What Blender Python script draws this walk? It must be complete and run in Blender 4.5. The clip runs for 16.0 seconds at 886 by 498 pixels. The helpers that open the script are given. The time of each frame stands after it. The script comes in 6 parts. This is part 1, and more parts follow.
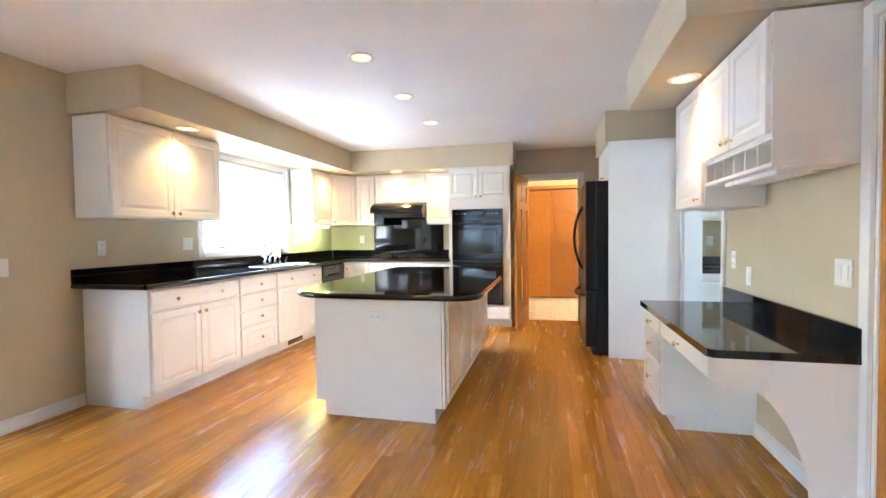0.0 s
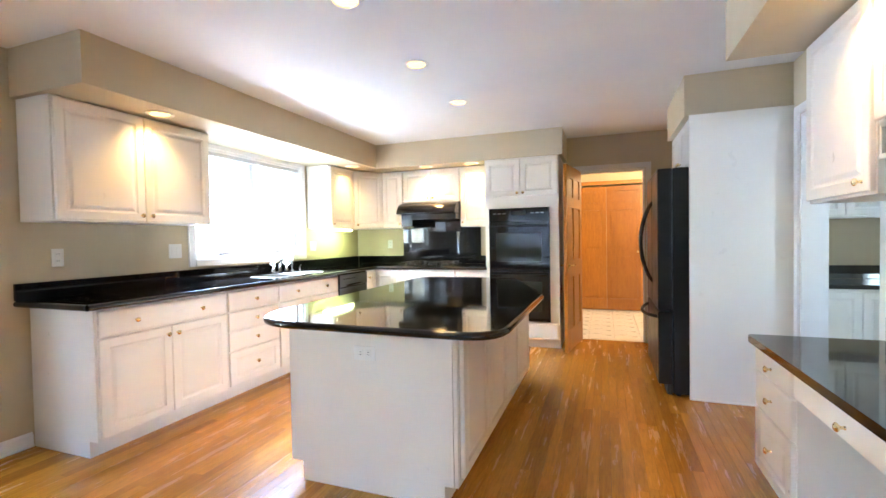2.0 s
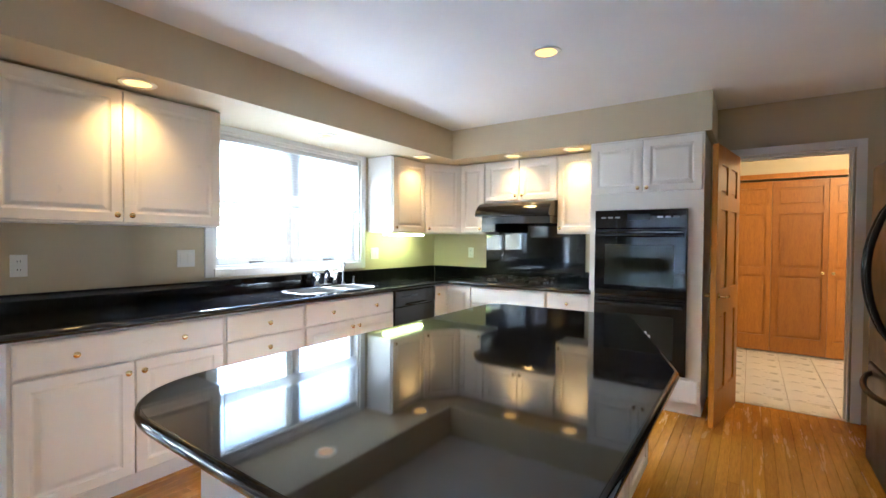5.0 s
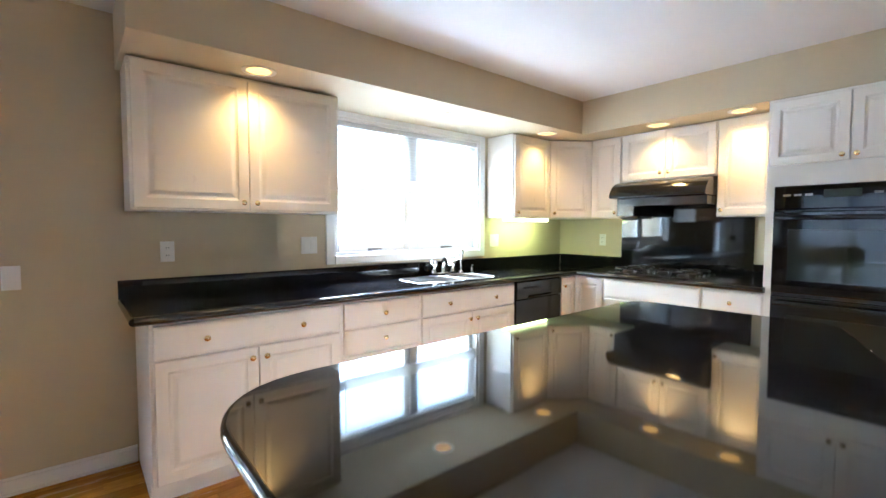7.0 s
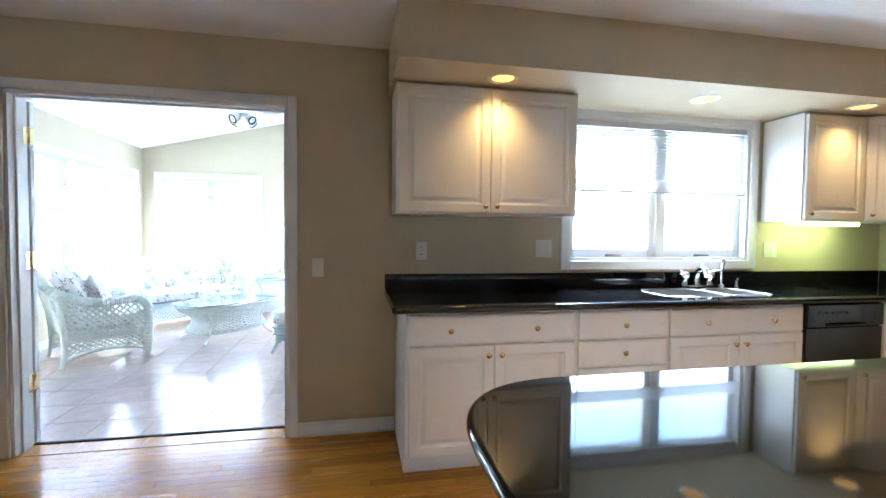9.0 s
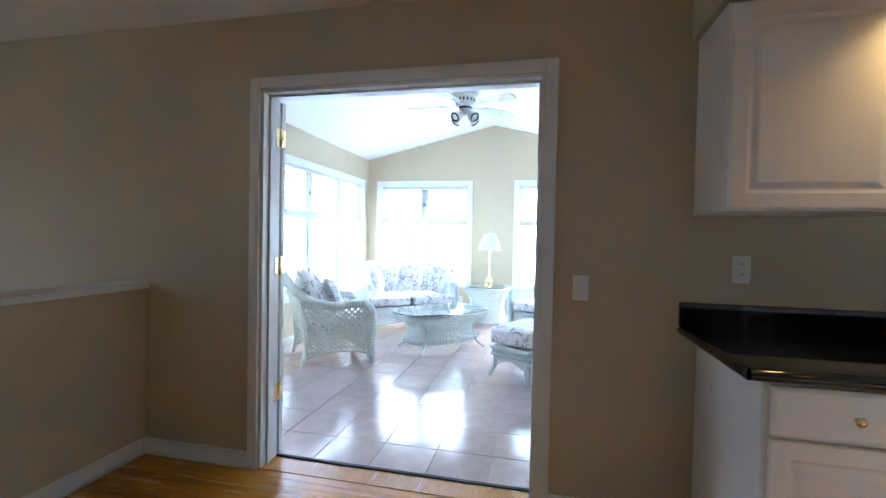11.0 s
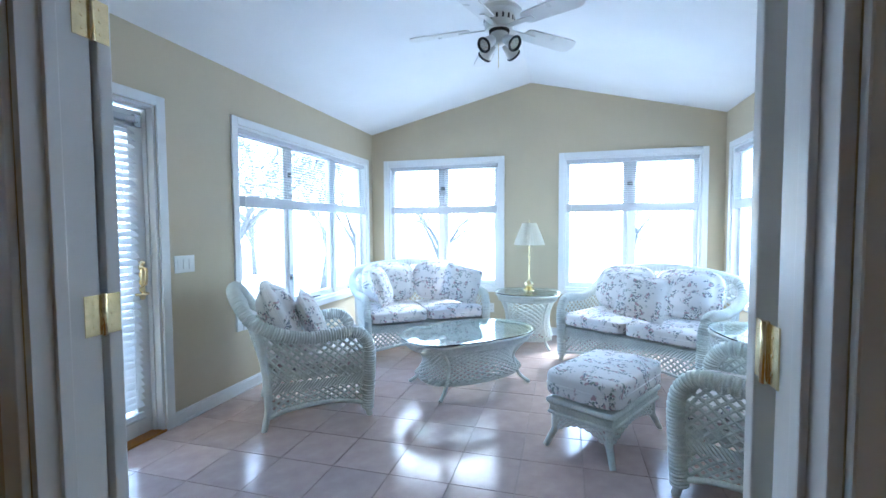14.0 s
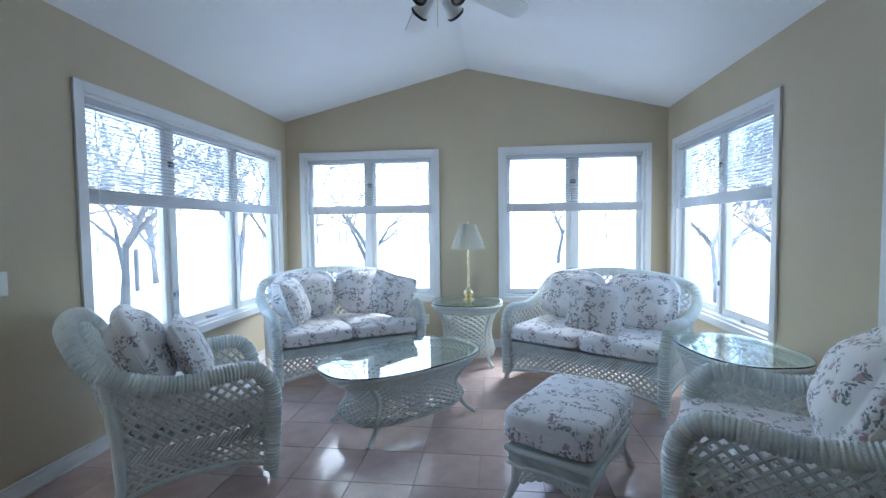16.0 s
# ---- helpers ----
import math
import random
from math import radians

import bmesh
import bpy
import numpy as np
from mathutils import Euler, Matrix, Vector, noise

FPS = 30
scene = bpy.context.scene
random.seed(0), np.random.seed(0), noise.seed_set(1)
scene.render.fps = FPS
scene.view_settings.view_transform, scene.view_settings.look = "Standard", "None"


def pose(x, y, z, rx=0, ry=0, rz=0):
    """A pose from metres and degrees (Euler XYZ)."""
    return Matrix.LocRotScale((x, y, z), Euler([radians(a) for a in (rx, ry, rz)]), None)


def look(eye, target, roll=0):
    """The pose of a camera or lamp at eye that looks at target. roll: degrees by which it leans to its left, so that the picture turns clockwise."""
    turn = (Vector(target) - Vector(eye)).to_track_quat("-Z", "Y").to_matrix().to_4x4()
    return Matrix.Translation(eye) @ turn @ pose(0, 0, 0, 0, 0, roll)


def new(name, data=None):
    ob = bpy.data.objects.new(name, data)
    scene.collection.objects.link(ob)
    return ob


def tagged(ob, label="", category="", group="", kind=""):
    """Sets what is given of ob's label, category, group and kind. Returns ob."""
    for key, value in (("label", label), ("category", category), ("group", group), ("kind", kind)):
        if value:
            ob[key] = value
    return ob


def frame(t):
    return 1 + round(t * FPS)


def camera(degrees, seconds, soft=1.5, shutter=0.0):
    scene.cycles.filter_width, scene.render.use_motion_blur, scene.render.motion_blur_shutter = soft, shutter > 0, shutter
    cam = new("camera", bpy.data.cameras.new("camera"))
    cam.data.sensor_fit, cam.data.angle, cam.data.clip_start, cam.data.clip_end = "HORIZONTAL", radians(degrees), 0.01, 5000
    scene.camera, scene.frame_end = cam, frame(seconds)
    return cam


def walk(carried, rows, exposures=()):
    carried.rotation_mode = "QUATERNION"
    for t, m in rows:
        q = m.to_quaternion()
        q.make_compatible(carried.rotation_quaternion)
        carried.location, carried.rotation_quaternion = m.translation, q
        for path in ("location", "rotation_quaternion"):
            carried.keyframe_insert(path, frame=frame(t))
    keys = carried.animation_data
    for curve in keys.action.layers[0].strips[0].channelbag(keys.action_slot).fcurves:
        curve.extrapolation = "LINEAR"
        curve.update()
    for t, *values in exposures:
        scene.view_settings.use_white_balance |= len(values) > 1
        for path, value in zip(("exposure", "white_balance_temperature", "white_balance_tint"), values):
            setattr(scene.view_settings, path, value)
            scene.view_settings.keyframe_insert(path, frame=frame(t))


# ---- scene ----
cam = camera(90.0, 16.0)
PATH = [
    (0, (0.532, 0.161, 1.229), (0.063, 2.104, 1.166), -0.7),
    (0.5, (0.567, 0.363, 1.232), (0.022, 2.286, 1.168), -0.8),
    (1, (0.545, 0.579, 1.228), (-0.049, 2.488, 1.171), -0.9),
    (1.5, (0.505, 0.8, 1.237), (-0.129, 2.696, 1.186), -1.0),
    (2, (0.505, 1.033, 1.242), (-0.184, 2.91, 1.194), -1.0),
    (2.5, (0.511, 1.266, 1.253), (-0.229, 3.123, 1.198), -0.9),
    (3, (0.495, 1.481, 1.254), (-0.278, 3.324, 1.201), -0.7),
    (5.5, (0.242, 2.346, 1.319), (-1.002, 3.911, 1.269), 0.6),
    (6, (0.165, 2.418, 1.319), (-1.176, 3.9, 1.249), 0.5),
    (6.5, (0.143, 2.462, 1.315), (-1.306, 3.837, 1.223), 0.2),
    (7, (0.107, 2.466, 1.304), (-1.429, 3.743, 1.204), 0.1),
    (7.5, (0.079, 2.461, 1.296), (-1.558, 3.605, 1.195), -0.0),
    (8, (0.078, 2.474, 1.27), (-1.69, 3.407, 1.189), -0.2),
    (8.5, (0.066, 2.477, 1.271), (-1.817, 3.145, 1.198), 0.2),
    (9, (-0.004, 2.459, 1.279), (-1.965, 2.842, 1.205), 0.6),
    (9.5, (-0.147, 2.375, 1.266), (-2.142, 2.503, 1.209), 0.9),
    (10, (-0.316, 2.25, 1.259), (-2.314, 2.16, 1.212), 1.1),
    (12.5, (-1.53, 1.875, 1.288), (-3.412, 1.203, 1.213), 0.6),
    (13, (-1.773, 1.827, 1.295), (-3.658, 1.163, 1.214), 0.2),
    (13.5, (-1.934, 1.772, 1.318), (-3.838, 1.169, 1.221), 0.1),
    (14, (-2.171, 1.705, 1.305), (-4.096, 1.168, 1.206), -0.3),
    (14.5, (-2.408, 1.668, 1.306), (-4.345, 1.182, 1.204), -0.4),
    (15, (-2.582, 1.633, 1.298), (-4.534, 1.211, 1.2), -0.6),
    (15.5, (-2.703, 1.604, 1.298), (-4.673, 1.272, 1.205), -0.6),
    (16, (-2.779, 1.548, 1.312), (-4.764, 1.325, 1.216), -0.6),
]
SKY, DAY = 0.15, 0.6
EXPOSURES = [(0.0, 6.28, 5550, 3), (3.0, 6.03, 5570, 3), (5.5, 5.4, 5300, 2), (6.5, 5.5, 5350, 2), (7.5, 5.65, 5450, 2), (8.5, 5.45, 5400, 2), (9.0, 5.0, 5300, 1), (9.5, 4.55, 5300, 1), (10.2, 4.4, 5250, 3), (12.5, 4.6, 5150, 1), (13.0, 4.25, 4980, 1), (14.0, 3.55, 5100, 2), (14.5, 3.25, 5100, 3), (15.0, 2.97, 5200, 4), (16.0, 2.66, 5350, 4)]
walk(cam, [(t, look(eye, target, roll)) for t, eye, target, roll in PATH], EXPOSURES)

# ---- world, sun, exposure ----
world = bpy.data.worlds.new("world")
scene.world = world
world.use_nodes = True
wn = world.node_tree.nodes
sky = wn.new("ShaderNodeTexSky")
sky.sky_type = "NISHITA"
sky.sun_disc = False
sky.sun_elevation = radians(42)
sky.sun_rotation = radians(250)
sky.air_density, sky.dust_density, sky.ozone_density = 1.0, 1.2, 1.0
wn["Background"].inputs[1].default_value = SKY
world.node_tree.links.new(sky.outputs[0], wn["Background"].inputs[0])

sun_data = bpy.data.lights.new("sun", "SUN")
sun_data.energy, sun_data.angle, sun_data.color = 1.2, radians(25), (1.0, 0.97, 0.93)
sun = new("sun", sun_data)
sun.matrix_world = look((-18, 9, 19), (0, 1, 0))


# ---- materials ----
def mat(name):
    m = bpy.data.materials.new(name)
    m.use_nodes = True
    n, l = m.node_tree.nodes, m.node_tree.links
    return m, n, l, n["Principled BSDF"]


def coords(n, l, scale, kind="Object"):
    tc, mp = n.new("ShaderNodeTexCoord"), n.new("ShaderNodeMapping")
    mp.inputs["Scale"].default_value = scale if isinstance(scale, tuple) else (scale,) * 3
    l.new(tc.outputs[kind], mp.inputs[0])
    return mp.outputs[0]


def noise_tex(n, l, vec, scale, detail=4.0, rough=0.55):
    t = n.new("ShaderNodeTexNoise")
    t.inputs["Scale"].default_value, t.inputs["Detail"].default_value, t.inputs["Roughness"].default_value = scale, detail, rough
    l.new(vec, t.inputs["Vector"])
    return t.outputs["Fac"]


def ramp(n, l, fac, stops):
    r = n.new("ShaderNodeValToRGB")
    while len(r.color_ramp.elements) < len(stops):
        r.color_ramp.elements.new(0.5)
    for e, (p, c) in zip(r.color_ramp.elements, stops):
        e.position, e.color = p, (*c, 1) if len(c) == 3 else c
    l.new(fac, r.inputs[0])
    return r.outputs[0]


def mixc(n, l, fac, a, b, blend="MIX"):
    m = n.new("ShaderNodeMix")
    m.data_type, m.blend_type = "RGBA", blend
    for sock, v in ((m.inputs[0], fac), (m.inputs[6], a), (m.inputs[7], b)):
        if hasattr(v, "links"):
            l.new(v, sock)
        elif isinstance(v, tuple):
            sock.default_value = (*v, 1)
        else:
            sock.default_value = v
    return m.outputs[2]


def bump(n, l, b, height, strength=0.1, dist=0.002):
    bp = n.new("ShaderNodeBump")
    bp.inputs["Strength"].default_value, bp.inputs["Distance"].default_value = strength, dist
    l.new(height, bp.inputs["Height"])
    l.new(bp.outputs[0], b.inputs["Normal"])


def painted(name, color, rough=0.5, var=0.06, bump_s=0.08, scale=180, coat=0.0):
    """Paint: rolled texture, faint uneven tone, uneven gloss."""
    m, n, l, b = mat(name)
    v = coords(n, l, 1.0)
    big = noise_tex(n, l, v, 1.7, 3)
    fine = noise_tex(n, l, v, scale, 3)
    dark = tuple(c * (1 - var) for c in color)
    lite = tuple(min(1, c * (1 + var * 0.6)) for c in color)
    l.new(ramp(n, l, big, [(0.3, dark), (0.7, lite)]), b.inputs["Base Color"])
    l.new(ramp(n, l, noise_tex(n, l, v, 6, 4), [(0.3, (rough * 0.85,) * 3), (0.7, (min(1, rough * 1.15),) * 3)]), b.inputs["Roughness"])
    b.inputs["Coat Weight"].default_value = coat
    bump(n, l, b, fine, bump_s, 0.001)
    return m


def metal(name, color, rough=0.2):
    m, n, l, b = mat(name)
    b.inputs["Metallic"].default_value = 1.0
    v = coords(n, l, 1.0)
    l.new(ramp(n, l, noise_tex(n, l, v, 40, 3), [(0.3, tuple(c * 0.85 for c in color)), (0.7, color)]), b.inputs["Base Color"])
    l.new(ramp(n, l, noise_tex(n, l, v, 90, 3), [(0.3, (rough * 0.7,) * 3), (0.7, (rough * 1.3,) * 3)]), b.inputs["Roughness"])
    return m


def granite():
    m, n, l, b = mat("black_granite")
    v = coords(n, l, 1.0)
    speck = noise_tex(n, l, v, 420, 3, 0.7)
    cloud = noise_tex(n, l, v, 14, 4)
    base = ramp(n, l, cloud, [(0.3, (0.004, 0.004, 0.005)), (0.75, (0.012, 0.012, 0.014))])
    l.new(mixc(n, l, ramp(n, l, speck, [(0.64, (0, 0, 0)), (0.72, (1, 1, 1))]), base, (0.05, 0.05, 0.055)), b.inputs["Base Color"])
    b.inputs["Roughness"].default_value = 0.045
    b.inputs["Specular IOR Level"].default_value = 0.55
    return m


def oak(name, dark, lite, rough, axis, per_object=True, scale=1.0):
    """Varnished oak with grain along the given axis (0 x, 1 y, 2 z)."""
    m, n, l, b = mat(name)
    s = [9.0 * scale] * 3
    s[axis] = 0.9 * scale
    tc, mp = n.new("ShaderNodeTexCoord"), n.new("ShaderNodeMapping")
    mp.inputs["Scale"].default_value = s
    rnd = n.new("ShaderNodeObjectInfo").outputs["Random"] if per_object else n.new("ShaderNodeNewGeometry").outputs["Random Per Island"]
    mul = n.new("ShaderNodeMath")
    mul.operation = "MULTIPLY"
    mul.inputs[1].default_value = 37.0
    l.new(rnd, mul.inputs[0])
    add = n.new("ShaderNodeVectorMath")
    l.new(tc.outputs["Object"], mp.inputs[0])
    l.new(mp.outputs[0], add.inputs[0])
    l.new(mul.outputs[0], add.inputs[1])
    vec = add.outputs[0]
    g1 = noise_tex(n, l, vec, 2.2, 6, 0.65)
    g2 = noise_tex(n, l, vec, 14, 4, 0.6)
    mid = tuple((a + c) / 2 for a, c in zip(dark, lite))
    c1 = ramp(n, l, g1, [(0.25, dark), (0.5, mid), (0.75, lite)])
    c2 = mixc(n, l, 0.35, c1, ramp(n, l, g2, [(0.35, tuple(c * 0.75 for c in dark)), (0.6, lite)]))
    tone = ramp(n, l, rnd, [(0.0, (0.72, 0.68, 0.62)), (0.5, (0.95, 0.95, 0.95)), (1.0, (1.12, 1.1, 1.05))])
    l.new(mixc(n, l, 1.0, c2, tone, "MULTIPLY"), b.inputs["Base Color"])
    l.new(ramp(n, l, g1, [(0.3, (rough * 0.8,) * 3), (0.7, (rough * 1.25,) * 3)]), b.inputs["Roughness"])
    bump(n, l, b, g2, 0.05, 0.001)
    return m


def tile_mat(name, dark, lite, rough, relief=0.06):
    m, n, l, b = mat(name)
    rnd = n.new("ShaderNodeObjectInfo").outputs["Random"]
    g = noise_tex(n, l, coords(n, l, 1.0), 9, 5)
    c = ramp(n, l, g, [(0.3, dark), (0.7, lite)])
    l.new(mixc(n, l, 1.0, c, ramp(n, l, rnd, [(0, (0.9, 0.9, 0.9)), (1, (1.05, 1.04, 1.03))]), "MULTIPLY"), b.inputs["Base Color"])
    l.new(ramp(n, l, noise_tex(n, l, coords(n, l, 1.0), 5, 4), [(0.3, (rough * 0.7,) * 3), (0.7, (rough * 1.3,) * 3)]), b.inputs["Roughness"])
    bump(n, l, b, noise_tex(n, l, coords(n, l, 1.0), 7, 2), relief, 0.004)
    return m


def wicker_mat():
    """White-painted cane: fine strands, the shade in the gaps painted in as grey."""
    m, n, l, b = mat("white_wicker")
    v = coords(n, l, 1.0)
    grime = noise_tex(n, l, v, 9, 4)
    strand = noise_tex(n, l, coords(n, l, (1.0, 1.0, 2.6)), 170, 3, 0.6)
    c = ramp(n, l, grime, [(0.3, (0.70, 0.735, 0.69)), (0.7, (0.85, 0.87, 0.82))])
    l.new(mixc(n, l, ramp(n, l, strand, [(0.32, (1, 1, 1)), (0.46, (0, 0, 0))]), c, (0.37, 0.41, 0.385)), b.inputs["Base Color"])
    b.inputs["Roughness"].default_value = 0.5
    bump(n, l, b, strand, 0.45, 0.004)
    return m


def fabric_floral():
    """Off-white cotton with scattered sprigs of grey-blue and rose leaves."""
    m, n, l, b = mat("floral_cotton")
    v = coords(n, l, 1.0)
    wob = n.new("ShaderNodeTexNoise")
    wob.inputs["Scale"].default_value = 16
    l.new(v, wob.inputs["Vector"])
    disp = n.new("ShaderNodeMix")
    disp.data_type, disp.blend_type = "RGBA", "LINEAR_LIGHT"
    disp.inputs[0].default_value = 0.045
    l.new(v, disp.inputs[6])
    l.new(wob.outputs["Color"], disp.inputs[7])
    dv = disp.outputs[2]
    sprig = noise_tex(n, l, v, 12, 2, 0.5)
    zone = ramp(n, l, sprig, [(0.485, (0, 0, 0)), (0.545, (1, 1, 1))])
    out = ramp(n, l, noise_tex(n, l, v, 4, 3), [(0.3, (0.86, 0.82, 0.80)), (0.7, (0.92, 0.89, 0.87))])
    for scale, size, tint, stretch, rot in ((30, 0.33, (0.20, 0.22, 0.27), (1, 2.4, 1.3), 0.6), (27, 0.31, (0.27, 0.31, 0.27), (2.3, 1, 1.4), 1.1), (23, 0.29, (0.53, 0.36, 0.38), (1.2, 1.4, 1.2), 0.2)):
        mp = n.new("ShaderNodeMapping")
        mp.inputs["Scale"].default_value, mp.inputs["Rotation"].default_value = stretch, (rot, rot * 0.7, rot * 1.3)
        l.new(dv, mp.inputs[0])
        vo = n.new("ShaderNodeTexVoronoi")
        vo.inputs["Scale"].default_value = scale * 0.95
        l.new(mp.outputs[0], vo.inputs["Vector"])
        spot = ramp(n, l, vo.outputs["Distance"], [(size, (1, 1, 1)), (size + 0.07, (0, 0, 0))])
        both = mixc(n, l, 1.0, spot, zone, "MULTIPLY")
        out = mixc(n, l, both, out, tint)
    l.new(out, b.inputs["Base Color"])
    b.inputs["Roughness"].default_value = 0.9
    b.inputs["Sheen Weight"].default_value = 0.2
    bump(n, l, b, noise_tex(n, l, v, 500, 2), 0.15, 0.001)
    return m


def glass_mat(name, tint=(1, 1, 1), rough=0.0):
    m, n, l, b = mat(name)
    b.inputs["Base Color"].default_value = (*tint, 1)
    b.inputs["Transmission Weight"].default_value = 1.0
    b.inputs["Roughness"].default_value = rough
    b.inputs["IOR"].default_value = 1.45
    return m


def pane_mat():
    """Thin window pane: clear, with a weak mirror image."""
    m, n, l, b = mat("window_glass")
    out = n["Material Output"]
    tr, gl, mx, lw = n.new("ShaderNodeBsdfTransparent"), n.new("ShaderNodeBsdfGlossy"), n.new("ShaderNodeMixShader"), n.new("ShaderNodeLayerWeight")
    gl.inputs["Roughness"].default_value = 0.0
    tr.inputs[0].default_value = (0.97, 0.985, 0.985, 1)
    pw, ml = n.new("ShaderNodeMath"), n.new("ShaderNodeMath")
    pw.operation, ml.operation = "POWER", "MULTIPLY_ADD"
    pw.inputs[1].default_value, ml.inputs[1].default_value, ml.inputs[2].default_value = 5.0, 0.6, 0.035
    l.new(lw.outputs["Facing"], pw.inputs[0])
    l.new(pw.outputs[0], ml.inputs[0])
    l.new(ml.outputs[0], mx.inputs[0])
    l.new(tr.outputs[0], mx.inputs[1])
    l.new(gl.outputs[0], mx.inputs[2])
    l.new(mx.outputs[0], out.inputs[0])
    return m


def glow(name, color, strength, base=(0.9, 0.9, 0.9)):
    m, n, l, b = mat(name)
    b.inputs["Base Color"].default_value = (*base, 1)
    b.inputs["Emission Color"].default_value = (*color, 1)
    b.inputs["Emission Strength"].default_value = strength
    return m


M_WALL = painted("beige_wall_paint", (0.585, 0.50, 0.345), 0.75, 0.04, 0.12)
M_CEIL = painted("ceiling_paint", (0.86, 0.855, 0.85), 0.9, 0.03, 0.15, 120)
M_WHITE = painted("white_cabinet_lacquer", (0.82, 0.79, 0.735), 0.32, 0.03, 0.03, 60)
M_TRIM = painted("white_trim_paint", (0.80, 0.80, 0.79), 0.35, 0.04, 0.05, 60)
M_PLASTIC = painted("white_plastic", (0.82, 0.81, 0.78), 0.3, 0.02, 0.0)


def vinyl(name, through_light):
    """White blind slats that let some daylight through; low values get a darker base as backlit shade."""
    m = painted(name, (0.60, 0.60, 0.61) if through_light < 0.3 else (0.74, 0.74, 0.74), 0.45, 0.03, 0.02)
    n, l = m.node_tree.nodes, m.node_tree.links
    tr, mx = n.new("ShaderNodeBsdfTranslucent"), n.new("ShaderNodeMixShader")
    tr.inputs[0].default_value, mx.inputs[0].default_value = (0.74, 0.75, 0.76, 1), through_light
    l.new(n["Principled BSDF"].outputs[0], mx.inputs[1])
    l.new(tr.outputs[0], mx.inputs[2])
    l.new(mx.outputs[0], n["Material Output"].inputs[0])
    return m


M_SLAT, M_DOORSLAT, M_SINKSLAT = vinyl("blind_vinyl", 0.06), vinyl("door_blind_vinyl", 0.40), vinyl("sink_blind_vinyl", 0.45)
M_GRANITE = granite()
M_PLANK = oak("oak_strip", (0.39, 0.155, 0.015), (0.64, 0.295, 0.036), 0.24, 1)
M_PLANKS = oak("oak_strips_far", (0.39, 0.155, 0.015), (0.64, 0.295, 0.036), 0.24, 1, False)
M_DOORWOOD = oak("honey_oak_door", (0.34, 0.115, 0.008), (0.54, 0.215, 0.018), 0.42, 2, True, 1.5)
M_TILE = tile_mat("pink_beige_tile", (0.48, 0.365, 0.33), (0.57, 0.445, 0.40), 0.15)
M_HALLTILE = tile_mat("white_hall_tile", (0.72, 0.68, 0.63), (0.77, 0.73, 0.68), 0.32, 0.0)
M_GROUT = painted("grout", (0.43, 0.335, 0.30), 0.9, 0.1, 0.3)
M_BRASS = metal("polished_brass", (0.92, 0.76, 0.44), 0.18)
M_CHROME = metal("chrome", (0.66, 0.67, 0.69), 0.14)
M_STEEL = metal("brushed_steel", (0.42, 0.43, 0.44), 0.22)
M_SINK = metal("satin_sink_steel", (0.19, 0.195, 0.20), 0.42)
M_BLACK = painted("black_enamel", (0.010, 0.010, 0.011), 0.14, 0.2, 0.02, 80)
M_FRIDGE = painted("black_fridge_enamel", (0.010, 0.010, 0.011), 0.34, 0.2, 0.02, 80)
M_FRIDGE.node_tree.nodes["Principled BSDF"].inputs["Specular IOR Level"].default_value = 0.2
M_BLACKMATT = painted("black_iron", (0.014, 0.014, 0.015), 0.5, 0.2, 0.1)
M_BGLASS = painted("black_oven_glass", (0.006, 0.006, 0.007), 0.03, 0.1, 0.0)
M_DARKGLASS = painted("smoked_oven_glass", (0.020, 0.024, 0.022), 0.02, 0.2, 0.0)
M_WICKER = wicker_mat()
M_FLORAL = fabric_floral()
M_PANE = pane_mat()
M_TOPGLASS = glass_mat("table_glass", (0.86, 0.96, 0.93))
M_SHADE, sn, sl, sb = mat("cream_shade")
sb.inputs["Base Color"].default_value, sb.inputs["Roughness"].default_value = (0.90, 0.86, 0.76, 1), 0.8
tl_n, mx_n = sn.new("ShaderNodeBsdfTranslucent"), sn.new("ShaderNodeMixShader")
sl.new(ramp(sn, sl, noise_tex(sn, sl, coords(sn, sl, 1.0), 60, 3), [(0.3, (0.80, 0.76, 0.66)), (0.7, (0.88, 0.85, 0.77))]), tl_n.inputs[0])
mx_n.inputs[0].default_value = 0.35
sl.new(sb.outputs[0], mx_n.inputs[1])
sl.new(tl_n.outputs[0], mx_n.inputs[2])
sl.new(mx_n.outputs[0], sn["Material Output"].inputs[0])
M_DARK = painted("dark_gap", (0.03, 0.028, 0.025), 0.7, 0.1, 0.0)
M_SNOW = painted("snow", (0.86, 0.87, 0.90), 0.8, 0.04, 0.3, 8)
M_BARK = painted("snowy_bark", (0.17, 0.155, 0.14), 0.9, 0.4, 0.6, 30)
M_TWIG = painted("twig", (0.21, 0.20, 0.20), 0.9, 0.3, 0.2, 30)
M_BULB = glow("warm_bulb", (1.0, 0.50, 0.12), 0.075, (0.10, 0.06, 0.03))
M_TUBE = glow("tube_light", (0.88, 1.0, 0.36), 1.05)
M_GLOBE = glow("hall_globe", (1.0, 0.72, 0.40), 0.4)


